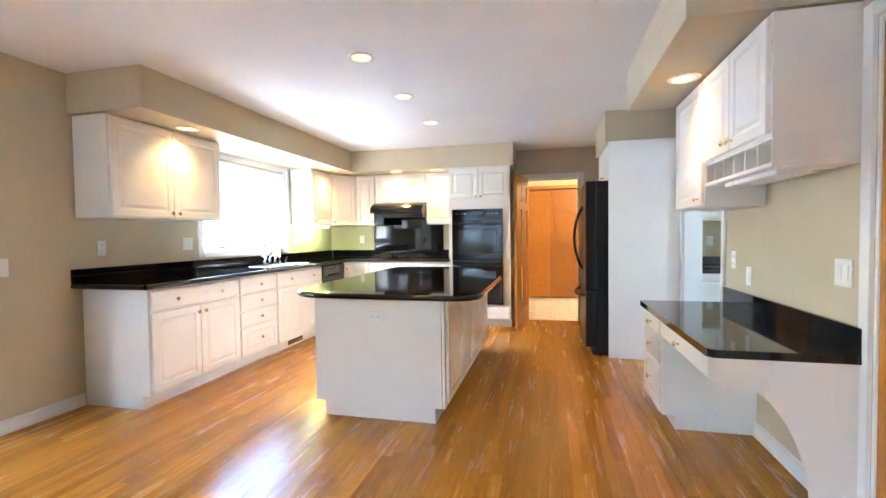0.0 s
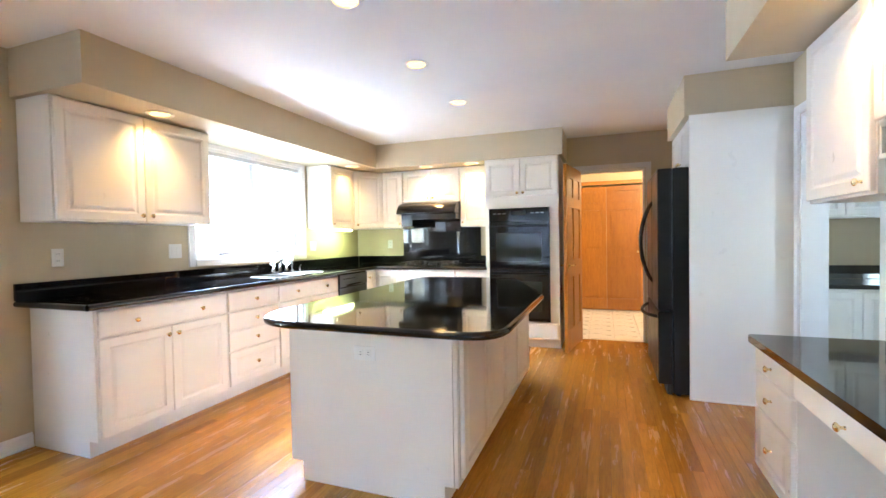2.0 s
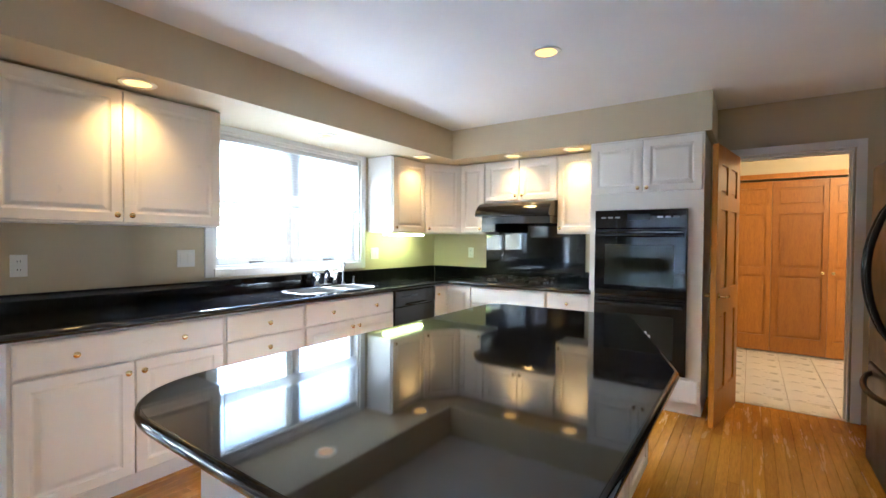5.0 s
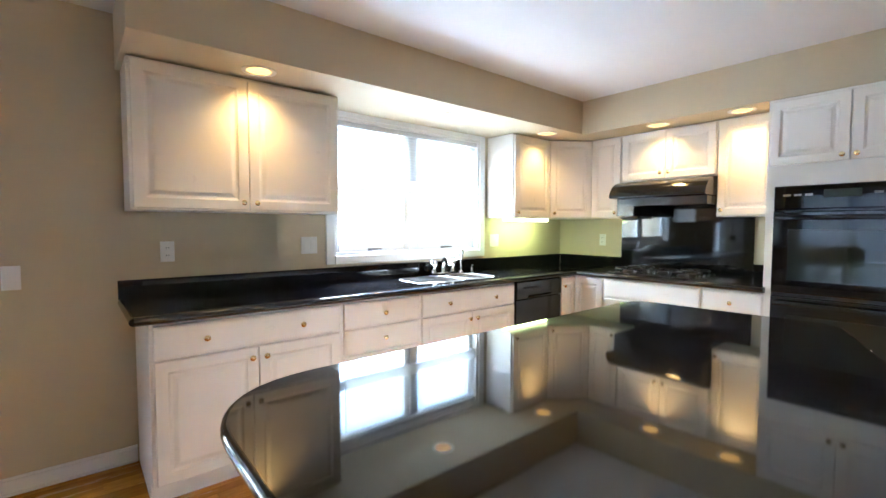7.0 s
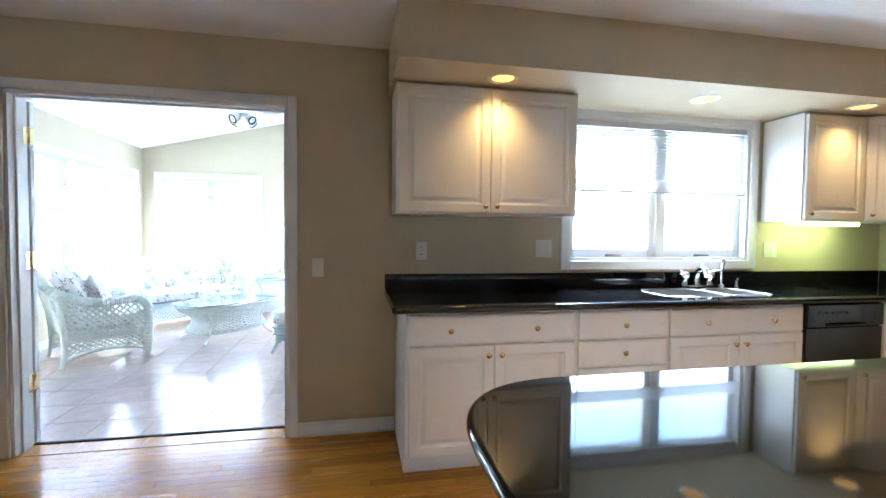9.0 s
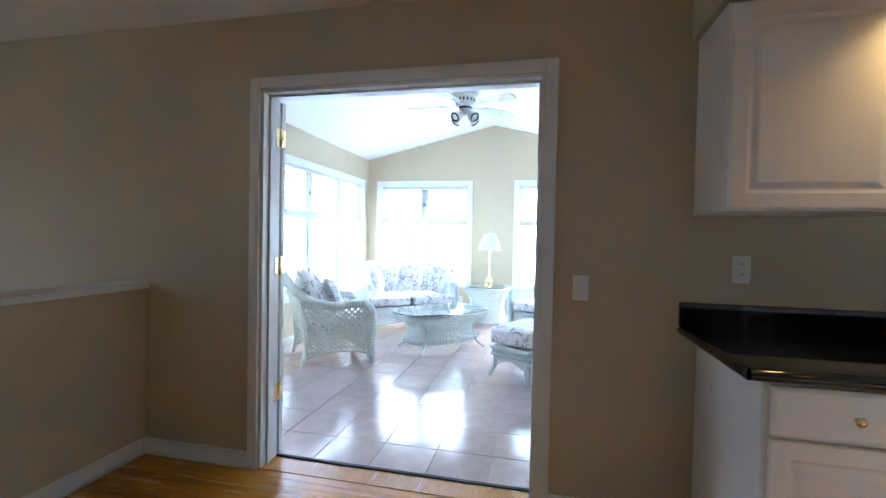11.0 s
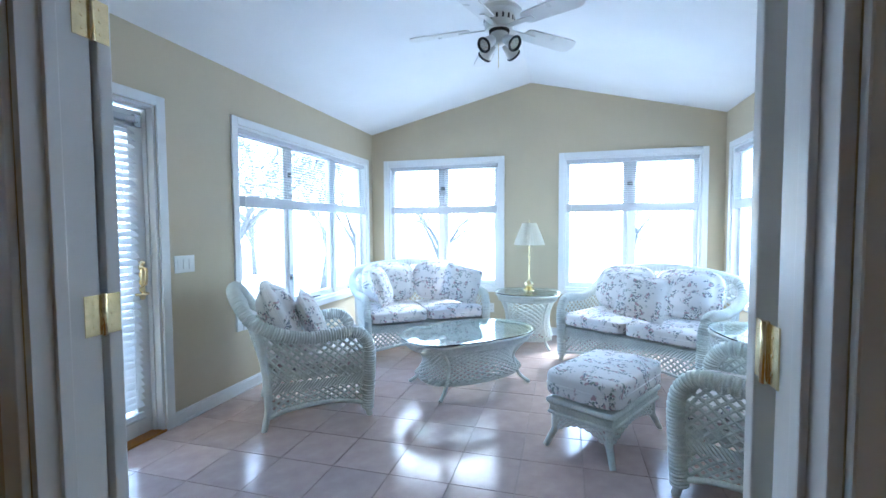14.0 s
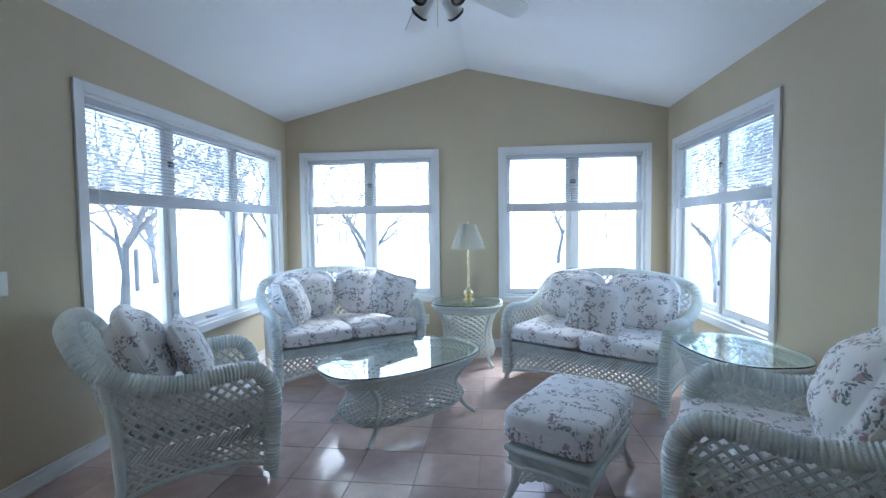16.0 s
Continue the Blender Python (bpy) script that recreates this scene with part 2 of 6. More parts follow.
# ---- mesh helpers ----
def box(bm, x0, x1, y0, y1, z0, z1, bev=0.0):
    vs = [bm.verts.new(p) for p in ((x0, y0, z0), (x1, y0, z0), (x1, y1, z0), (x0, y1, z0), (x0, y0, z1), (x1, y0, z1), (x1, y1, z1), (x0, y1, z1))]
    fs = [bm.faces.new([vs[i] for i in f]) for f in ((3, 2, 1, 0), (4, 5, 6, 7), (0, 1, 5, 4), (1, 2, 6, 5), (2, 3, 7, 6), (3, 0, 4, 7))]
    if bev > 0:
        edges = list({e for f in fs for e in f.edges})
        bmesh.ops.bevel(bm, geom=edges, offset=bev, segments=2, affect="EDGES", profile=0.6)
    return bm


def B(x0, x1, y0, y1, z0, z1, bev=0.0):
    return box(bmesh.new(), x0, x1, y0, y1, z0, z1, bev)


def prism(points, z0, z1, bev=0.0, bm=None):
    """Upright prism over a counter-clockwise outline."""
    bm = bm or bmesh.new()
    lo, hi = [bm.verts.new((x, y, z0)) for x, y in points], [bm.verts.new((x, y, z1)) for x, y in points]
    top = bm.faces.new(hi)
    bot = bm.faces.new(lo[::-1])
    k = len(points)
    for i in range(k):
        bm.faces.new((lo[i], lo[(i + 1) % k], hi[(i + 1) % k], hi[i]))
    if bev > 0:
        bmesh.ops.bevel(bm, geom=list(top.edges) + list(bot.edges), offset=bev, segments=2, affect="EDGES")
    return bm


def lathe(profile, seg=20, bm=None, at=(0, 0, 0), m=None):
    """A turned body from (radius, height) pairs."""
    bm = bm or bmesh.new()
    rings = []
    for r, z in profile:
        ring = []
        for i in range(seg):
            a = 2 * math.pi * i / seg
            p = Vector((r * math.cos(a), r * math.sin(a), z))
            p = (m @ p) if m else p
            ring.append(bm.verts.new(p + Vector(at)))
        rings.append(ring)
    for a, b in zip(rings, rings[1:]):
        for i in range(seg):
            bm.faces.new((a[i], a[(i + 1) % seg], b[(i + 1) % seg], b[i]))
    bm.faces.new(rings[0][::-1])
    bm.faces.new(rings[-1])
    return bm


def tube(path, r, seg=8, bm=None, closed=False, squash=1.0):
    """A round bar along a path; r is a number or one radius a point."""
    bm = bm or bmesh.new()
    path = [Vector(p) for p in path]
    k = len(path)
    rings = []
    up = Vector((0, 0, 1))
    side = None
    for i, p in enumerate(path):
        a = path[(i - 1) % k] if closed or i else path[0]
        b = path[(i + 1) % k] if closed or i < k - 1 else path[-1]
        d = (b - a).normalized()
        if side is None:
            side = d.cross(up)
            if side.length < 0.1:
                side = d.cross(Vector((1, 0, 0)))
        side = (side - d * side.dot(d)).normalized()
        other = d.cross(side)
        rr = r[i] if isinstance(r, (list, tuple)) else r
        rings.append([bm.verts.new(p + side * rr * math.cos(2 * math.pi * j / seg) + other * rr * squash * math.sin(2 * math.pi * j / seg)) for j in range(seg)])
    pairs = list(zip(rings, rings[1:])) + ([(rings[-1], rings[0])] if closed else [])
    for a, b in pairs:
        for j in range(seg):
            bm.faces.new((a[j], a[(j + 1) % seg], b[(j + 1) % seg], b[j]))
    if not closed:
        bm.faces.new(rings[0][::-1])
        bm.faces.new(rings[-1])
    return bm


def mesh_of(name, bm, material, smooth=False):
    bmesh.ops.recalc_face_normals(bm, faces=bm.faces)
    me = bpy.data.meshes.new(name)
    bm.to_mesh(me)
    bm.free()
    me.materials.append(material)
    if smooth:
        for p in me.polygons:
            p.use_smooth = True
        me.set_sharp_from_angle(angle=radians(50))
    return me


def part(name, bm, material, parent, label="", smooth=False, m=None):
    """One mesh object under a thing or a part, in the thing's own axes."""
    ob = new(name, mesh_of(name, bm, material, smooth))
    ob.parent = parent
    if m is not None:
        ob.matrix_basis = m
    if label:
        tagged(ob, label)
    return ob


def thing(name, m, label, category, group=""):
    ob = new(name)
    ob.empty_display_size = 0.1
    ob.matrix_basis = m
    return tagged(ob, label, category, group)


def solid(name, bm, material, label, category, group="", m=None, kind="", smooth=False):
    ob = new(name, mesh_of(name, bm, material, smooth))
    if m is not None:
        ob.matrix_basis = m
    return tagged(ob, label, category, group, kind)


def setting(name, bm, material, label="", m=None, category=""):
    return solid(name, bm, material, label, category, kind="structure", m=m)


def wall_mesh(length, height, thick, openings=(), z0=0.0):
    """A wall along x with its inner face at y = 0; openings are (x0, x1, z0, z1)."""
    xs = sorted({0.0, length, *[v for o in openings for v in o[:2]]})
    bm = bmesh.new()
    for a, b in zip(xs, xs[1:]):
        holes = sorted((o[2], o[3]) for o in openings if o[0] < b - 1e-6 and o[1] > a + 1e-6)
        z = z0
        for h0, h1 in holes:
            if h0 > z + 1e-6:
                box(bm, a, b, 0, thick, z, h0)
            z = h1
        if z < height - 1e-6:
            box(bm, a, b, 0, thick, z, height)
    bmesh.ops.remove_doubles(bm, verts=bm.verts, dist=1e-5)
    return bm


# ---- the setting: kitchen ----
WX, EX, NY, SY, CZ, SZ = -2.84, 1.735, 6.60, -3.60, 2.42, 2.13
WT = 0.15
FACE_E, FACE_W, FACE_N, FACE_S = 90, -90, 180, 0


def facing(x, y, z, rz):
    return pose(x, y, z, 0, 0, rz)


# west wall: french-door opening to the sunroom and the sink window
setting("wall_west", wall_mesh(10.35, 3.25, WT, [(4.177, 5.649, 0.0, 2.035), (7.495, 8.945, 1.095, 2.09)]), M_WALL,
        "beige painted wall with doorway and window", m=facing(WX, SY, 0, 90))
# north wall with the hall doorway
setting("wall_north", wall_mesh(4.68, 2.6, 0.17, [(3.03, 3.77, 0.0, 2.015)]), M_WALL, "beige painted wall with hall doorway", m=facing(WX, NY, 0, 0))
# east wall: passage beside the tall panel, door near the desk
setting("wall_east", wall_mesh(10.2, 2.6, 0.15, [(1.94, 2.90, 0.0, 2.03), (4.415, 5.205, 0.0, 2.03)]), M_WALL, "beige painted wall with passage and door", m=facing(EX, NY, 0, -90))
setting("wall_south", wall_mesh(4.83, 2.6, 0.15, [(0.5, 2.3, 0.45, 2.1), (2.7, 4.4, 0.45, 2.1)]), M_WALL, "beige wall with two windows", m=facing(EX + 0.15, SY, 0, 180))
setting("ceiling", B(WX, EX + 0.15, SY, NY + 0.17, CZ, CZ + 0.12), M_CEIL, "white painted kitchen ceiling")
setting("floor", B(WX - WT, EX + 0.15, SY - 0.15, NY + 0.01, -0.2, -0.016), M_DARK, "subfloor under the oak strips")

# dropped soffits over the cabinets
setting("soffit_west", B(WX, -2.18, 2.655, NY, SZ, CZ), M_WALL, "beige soffit with recessed lights")
setting("soffit_north", B(-2.18, 0.075, 5.985, NY, SZ, CZ), M_WALL, "beige soffit over range wall")
setting("soffit_east", B(1.095, EX, 2.25, 3.71, SZ, CZ), M_WALL, "beige soffit over desk cabinets")
setting("soffit_fridge", B(1.063, EX, 4.775, 5.72, SZ - 0.01, CZ), M_WALL, "beige soffit over refrigerator")

# half wall with a white cap
setting("half_wall", B(WX, -1.0, -0.28, -0.155, 0, 0.945), M_WALL, "low beige half wall")
setting("half_wall_cap", B(WX, -0.97, -0.31, -0.125, 0.947, 0.985, 0.006), M_TRIM, "white painted half wall cap")


def baseboard(x0, y0, x1, y1, side):
    """Skirting from one point to another; side is +1 when it stands to the left of that line."""
    d = Vector((x1 - x0, y1 - y0))
    bm = bmesh.new()
    box(bm, 0, d.length, 0, 0.014, 0.001, 0.075)
    box(bm, 0, d.length, 0, 0.009, 0.075, 0.09, 0.003)
    box(bm, 0, d.length, 0.014, 0.024, 0.001, 0.016, 0.004)
    if side < 0:
        bmesh.ops.scale(bm, vec=(1, -1, 1), verts=bm.verts)
    setting("baseboard", bm, M_TRIM, "white painted baseboard", m=pose(x0, y0, 0, 0, 0, math.degrees(math.atan2(d.y, d.x))))


baseboard(WX + 0.001, 2.106, WX + 0.001, 2.70, -1)
baseboard(WX + 0.001, -0.155, WX + 0.001, 0.52, -1)
baseboard(WX + 0.02, -0.154, -1.0, -0.154, 1)
baseboard(EX - 0.001, 2.25, EX - 0.001, 3.15, 1)
baseboard(EX - 0.001, -3.5, EX - 0.001, 1.30, 1)


def casing(name, m, width, height, w=0.058, jamb=0.15, label="white painted door casing", stop=True):
    """Trim round an opening of that size; local x along the wall, the room on the -y side."""
    root = setting(name, B(-w, 0, -0.018, -0.0005, 0, height + w, 0.004), M_TRIM, label, m=m)
    part("trim", B(width, width + w, -0.018, -0.0005, 0, height + w, 0.004), M_TRIM, root)
    part("trim", B(0.0005, width - 0.0005, -0.018, -0.0005, height, height + w, 0.004), M_TRIM, root)
    part("jamb", B(0.0, 0.018, 0.0, jamb, 0, height - 0.001, 0.002), M_TRIM, root)
    part("jamb", B(width - 0.018, width, 0.0, jamb, 0, height - 0.001, 0.002), M_TRIM, root)
    part("head", B(0.0185, width - 0.0185, 0.0, jamb, height - 0.019, height - 0.001, 0.002), M_TRIM, root)
    if stop:
        part("door_stop", B(0.0185, 0.03, 0.045, 0.075, 0, height - 0.02, 0.003), M_TRIM, root)
        part("door_stop", B(width - 0.03, width - 0.0185, 0.045, 0.075, 0, height - 0.02, 0.003), M_TRIM, root)
        part("door_stop", B(0.031, width - 0.031, 0.045, 0.075, height - 0.031, height - 0.02, 0.003), M_TRIM, root)
    return root


def hinge(parent, x, y, z, sx=1, label="polished brass hinge"):
    """Butt hinge: two leaves on the edges of jamb and door, and a knuckle; it lies in the plane x = const."""
    bm = bmesh.new()
    box(bm, x, x + sx * 0.0025, y - 0.044, y - 0.002, z - 0.05, z + 0.05)
    box(bm, x, x + sx * 0.0025, y + 0.002, y + 0.044, z - 0.05, z + 0.05)
    lathe([(0.0055, -0.053), (0.007, -0.051), (0.007, 0.051), (0.0055, 0.053)], 10, bm, (x + sx * 0.005, y, z))
    for dy in (-0.022, 0.022):
        for dz in (-0.03, 0.0, 0.03):
            lathe([(0.004, 0), (0.0035, 0.001)], 6, bm, (x + sx * 0.0026, y + dy, z + dz), Matrix.Rotation(sx * math.pi / 2, 4, "Y"))
    return part("hinge", bm, M_BRASS, parent, label, True)


# french-door frame between kitchen and sunroom; its leaves are folded back against the sunroom wall
fd = casing("door_frame_1", facing(WX, 0.577, 0, 90), 1.472, 2.035, w=0.056, jamb=WT, label="white casing of the sunroom doorway")
part("casing_back", B(-0.058, 0, WT + 0.0005, WT + 0.016, 0, 2.095, 0.003), M_TRIM, fd)
part("casing_back", B(1.472, 1.53, WT + 0.0005, WT + 0.016, 0, 2.095, 0.003), M_TRIM, fd)
part("casing_back", B(0.0005, 1.4715, WT + 0.0005, WT + 0.016, 2.035, 2.095, 0.003), M_TRIM, fd)
part("threshold", B(0.019, 1.453, -0.0005, WT - 0.012, -0.015, 0.003, 0.002), M_PLANKS, fd, "varnished oak threshold")
part("edge_strip", B(0.019, 1.453, WT - 0.0115, WT + 0.012, -0.004, 0.010, 0.003), M_DARK, fd, "dark bronze edge strip")


def french_leaf(name, m, sx):
    """White door leaf, 0.71 m wide, with a glazed field; local x runs from the hinge edge."""
    d = thing(name, m, "white french door leaf folded open against wall", "door")
    g = bmesh.new()
    w, h = 0.71, 2.012
    for a in ((0, 0.11, 0.008, h), (w - 0.11, w, 0.008, h), (0.1105, w - 0.1105, 0.008, 0.24), (0.1105, w - 0.1105, h - 0.12, h)):
        box(g, a[0], a[1], 0, 0.035, a[2], a[3], 0.004)
    part("leaf_frame", g, M_TRIM, d)
    part("pane", B(0.1105, w - 0.1105, 0.015, 0.02, 0.2405, h - 0.1205), M_PANE, d, "clear door glass")
    return d


lf = french_leaf("door_1", pose(-3.046, 0.5955, 0, 0, 0, -90), 1)
rt = french_leaf("door_2", pose(-3.075, 2.0305, 0, 0, 0, 90), 1)
for z in (0.375, 1.093, 1.811):
    hinge(fd, 0.0185, WT + 0.006, z, 1)
    hinge(fd, 1.4535, WT + 0.03, z, -1)

# hall behind the kitchen
HY = 8.80
setting("wall_hall_back", wall_mesh(3.0, 2.5, 0.12, [(1.0, 2.565, 0.0, 2.075)]), M_WALL, "cream hall wall round closet", m=facing(-1.0, HY, 0, 0))
setting("wall_hall_closet", B(-1.0, 2.0, HY + 0.5, HY + 0.6, 0, 2.5), M_WALL, "closet back wall")
setting("wall_hall_left", B(-1.12, -1.0, 6.77, HY + 0.6, 0, 2.5), M_WALL, "hall side wall")
setting("wall_hall_right", B(2.0, 2.12, 6.77, HY + 0.6, 0, 2.5), M_WALL, "hall side wall")
setting("ceiling_hall", B(-1.12, 2.12, 6.77, HY + 0.6, 2.42, 2.5), M_CEIL, "white hall ceiling")
setting("floor_hall", B(-1.12, 2.12, 6.61, HY + 0.6, -0.2, -0.012), M_GROUT, "hall floor bed")
casing("door_frame_2", facing(0.20, NY, 0, 0), 0.74, 2.015, jamb=0.17, label="white casing of the hall doorway")
casing("door_frame_3", facing(EX, 2.185, 0, -90), 0.79, 2.03, label="white casing beside desk")
casing("door_frame_4", facing(EX, 4.66, 0, -90), 0.96, 2.03, label="white cased opening beside tall panel", stop=False)


def panel_leaf(bm, x0, x1, z0, z1, y0, y1, fields, rail=0.014):
    """A framed leaf with recessed, raised panels at (x0, x1, z0, z1), both faces."""
    box(bm, x0, x1, y0 + rail, y1 - rail, z0, z1)
    xs = sorted({x0, x1, *[v for f in fields for v in f[:2]]})
    zs = sorted({z0, z1, *[v for f in fields for v in f[2:]]})
    for a, b in zip(xs, xs[1:]):
        for c, d in zip(zs, zs[1:]):
            if not any(f[0] <= a + 1e-6 and f[1] >= b - 1e-6 and f[2] <= c + 1e-6 and f[3] >= d - 1e-6 for f in fields):
                box(bm, a, b, y0, y0 + rail - 0.0002, c, d)
                box(bm, a, b, y1 - rail + 0.0002, y1, c, d)
    for f in fields:
        g = 0.026
        for ya, yb in ((y0 + 0.006 + (rail - 0.014) * 0.4, y0 + rail - 0.0002), (y1 - rail + 0.0002, y1 - 0.006)):
            box(bm, f[0] + g, f[1] - g, ya, yb, f[2] + g, f[3] - g, 0.0025)
    return bm


def lever(parent, x, y, z, s, dx=-1):
    bm = bmesh.new()
    rot = Matrix.Rotation(radians(-90) * s, 4, "X")
    lathe([(0.027, 0.0), (0.027, 0.006), (0.018, 0.010), (0.009, 0.012), (0.009, 0.045)], 16, bm, (x, y, z), rot)
    tube([(x, y + s * 0.045, z), (x + dx * 0.03, y + s * 0.05, z + 0.004), (x + dx * 0.07, y + s * 0.05, z - 0.002), (x + dx * 0.105, y + s * 0.045, z + 0.008)], [0.009, 0.009, 0.0075, 0.006], 8, bm)
    return part("lever_handle", bm, M_BRASS, parent, "polished brass lever handle", True)


def six_panel(name, m, w, label, handle=True):
    d = thing(name, m, label, "door")
    a, b = 0.105, (w - 0.105) / 2
    f = []
    for x0, x1 in ((a, b - 0.0), (w - b, w - a)):
        f += [(x0, x1, 0.24, 0.80), (x0, x1, 0.98, 1.55), (x0, x1, 1.66, 1.87)]
    part("leaf", panel_leaf(bmesh.new(), 0, w, 0.008, 2.0, 0, 0.035, f), M_DOORWOOD, d)
    if handle:
        lever(d, w - 0.065, 0.035, 0.93, 1)
        lever(d, w - 0.065, 0.0, 0.93, -1)
    return d


six_panel("hall_door", pose(0.205, 6.56, 0, 0, 0, -99), 0.72, "honey oak six-panel door standing open")
sd = six_panel("side_door", pose(EX + 0.006, 2.165, 0, 0, 0, -90), 0.75, "dark honey oak door closed in white casing")


def bifold(x, w, kx):
    d = thing("closet_door", pose(x, HY + 0.03, 0), "honey oak bifold closet door with panels", "door", "bifold closet doors")
    f = [(0.05, w - 0.05, 0.20, 0.93), (0.05, w - 0.05, 1.02, 1.66), (0.05, w - 0.05, 1.76, 1.97)]
    part("leaf", panel_leaf(bmesh.new(), 0, w, 0.015, 2.05, 0, 0.05, f, 0.021), M_DOORWOOD, d)
    part("knob", lathe([(0.006, 0), (0.006, 0.012), (0.016, 0.02), (0.017, 0.027), (0.009, 0.034)], 12, None, (kx, 0, 0.975), Matrix.Rotation(math.pi / 2, 4, "X")), M_BRASS, d, "small brass knob", True)
    return d


for i in range(3):
    bifold(0.004 + i * 0.52, 0.517, 0.47 if i % 2 else 0.045)
setting("closet_trim", B(-0.06, 1.63, HY - 0.016, HY - 0.0005, 2.076, 2.135, 0.004), M_DOORWOOD, "oak head trim over closet doors")
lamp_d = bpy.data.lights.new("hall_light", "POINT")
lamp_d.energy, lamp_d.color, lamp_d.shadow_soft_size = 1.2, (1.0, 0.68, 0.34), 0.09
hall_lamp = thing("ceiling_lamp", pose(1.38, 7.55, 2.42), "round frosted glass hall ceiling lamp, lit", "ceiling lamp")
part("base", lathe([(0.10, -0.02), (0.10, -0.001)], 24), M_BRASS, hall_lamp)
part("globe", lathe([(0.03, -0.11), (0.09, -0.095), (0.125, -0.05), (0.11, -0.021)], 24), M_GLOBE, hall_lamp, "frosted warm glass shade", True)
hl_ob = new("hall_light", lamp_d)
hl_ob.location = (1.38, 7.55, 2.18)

# room behind the passage: a small bar with granite top
PY = 5.55
setting("wall_bar_north", B(EX + 0.15, 4.6, PY + 0.6, PY + 0.7, 0, 2.5), M_WALL, "beige wall behind bar")
# east wall is out of view; its window opening is added to light the bar
setting("wall_bar_east", wall_mesh(4.75, 2.5, 0.1, [(0.2, 0.75, 0.9, 2.1)]), M_WALL, "unseen room wall with added window opening", m=facing(4.7, 1.5, 0, 90))
setting("wall_bar_south", B(EX + 0.15, 4.7, 1.4, 1.5, 0, 2.5), M_WALL, "white room wall")
setting("ceiling_bar", B(EX + 0.15, 4.7, 1.4, PY + 0.7, CZ, 2.5), M_CEIL, "white ceiling")
setting("floor_bar", B(EX + 0.15, 4.7, 1.4, PY + 0.7, -0.2, -0.004), M_HALLTILE, "pale tiled floor")


# ---- kitchen cabinets ----
def nested(bm, x0, x1, z0, z1, steps):
    """A front made of rectangles one inside the other: steps are (inset, y)."""
    rings = []
    for i, y in steps:
        rings.append([bm.verts.new(p) for p in ((x0 + i, y, z0 + i), (x1 - i, y, z0 + i), (x1 - i, y, z1 - i), (x0 + i, y, z1 - i))])
    for a, b in zip(rings, rings[1:]):
        for j in range(4):
            bm.faces.new((a[j], a[(j + 1) % 4], b[(j + 1) % 4], b[j]))
    bm.faces.new(rings[-1])
    bm.faces.new(rings[0][::-1])
    return bm


RAISED = [(0, -0.0005), (0, -0.016), (0.004, -0.02), (0.052, -0.02), (0.056, -0.016), (0.064, -0.0125), (0.070, -0.0125), (0.088, -0.018), (0.094, -0.0185)]
FLAT = [(0, -0.0005), (0, -0.014), (0.003, -0.017), (0.012, -0.0195), (0.016, -0.02)]
def nested_ring(x0, x1, z0, z1, w, y0, y1):
    """A flat rectangular frame of bars of width w."""
    bm = bmesh.new()
    for a in ((x0, x0 + w, z0, z1), (x1 - w, x1, z0, z1), (x0 + w, x1 - w, z0, z0 + w), (x0 + w, x1 - w, z1 - w, z1)):
        box(bm, a[0], a[1], y0, y1, a[2], a[3])
    return bm


KNOB = [(0.007, 0), (0.006, 0.004), (0.0048, 0.011), (0.009, 0.016), (0.0145, 0.020), (0.015, 0.024), (0.010, 0.029), (0.003, 0.031)]


def knob(parent, x, z, y=-0.02):
    part("knob", lathe(KNOB, 14, None, (x, y, z), Matrix.Rotation(math.pi / 2, 4, "X")), M_BRASS, parent, "polished brass knob", True)


def front(parent, kind, x0, x1, z0, z1, knobs=()):
    g = 0.0015
    d = part("drawer_front" if kind[:4] == "draw" else "cabinet_door", nested(bmesh.new(), x0 + g, x1 - g, z0 + g, z1 - g, FLAT if kind in ("drawer", "flat") else RAISED), M_WHITE, parent)
    for x, z in knobs:
        knob(d, x, z)


def cabinet(name, m, w, d, z0, z1, fronts, label, toe=0.0, group="kitchen base cabinets", category="cabinet"):
    """A cabinet with its front face at y = 0, its depth along +y and its width along +x."""
    c = thing(name, m, label, category, group)
    bm = bmesh.new()
    box(bm, 0.0008, w - 0.0008, 0, d, z0 + toe, z1, 0.0015)
    if toe:
        box(bm, 0.0008, w - 0.0008, 0.07, d - 0.001, z0, z0 + toe)
    part("body", bm, M_WHITE, c)
    for f in fronts:
        front(c, *f)
    return c


CF, CH = -2.24, 0.868
D0, D1 = 0.115, 0.685
# west run: doors, drawer stack, sink unit, dishwasher, corner
cabinet("base_cabinet", facing(CF, 2.705, 0, 90), 0.94, 0.585, 0, CH,
        [("drawer", 0.015, 0.925, 0.70, 0.855, [(0.23, 0.775), (0.70, 0.775)]), ("door", 0.015, 0.469, D0, 0.692, [(0.435, 0.64)]), ("door", 0.471, 0.925, D0, 0.692, [(0.505, 0.64)])],
        "white base cabinet with two raised-panel doors", 0.1)
cabinet("drawer_cabinet", facing(CF, 3.645, 0, 90), 0.57, 0.585, 0, CH,
        [("drawer", 0.01, 0.56, 0.70, 0.855, [(0.285, 0.775)]), ("drawer", 0.01, 0.56, 0.545, 0.692, [(0.285, 0.62)]), ("drawer", 0.01, 0.56, 0.39, 0.537, [(0.285, 0.465)]), ("drawer_raised", 0.01, 0.56, D0, 0.382, [(0.285, 0.26)])],
        "white four-drawer base cabinet with brass knobs", 0.1)
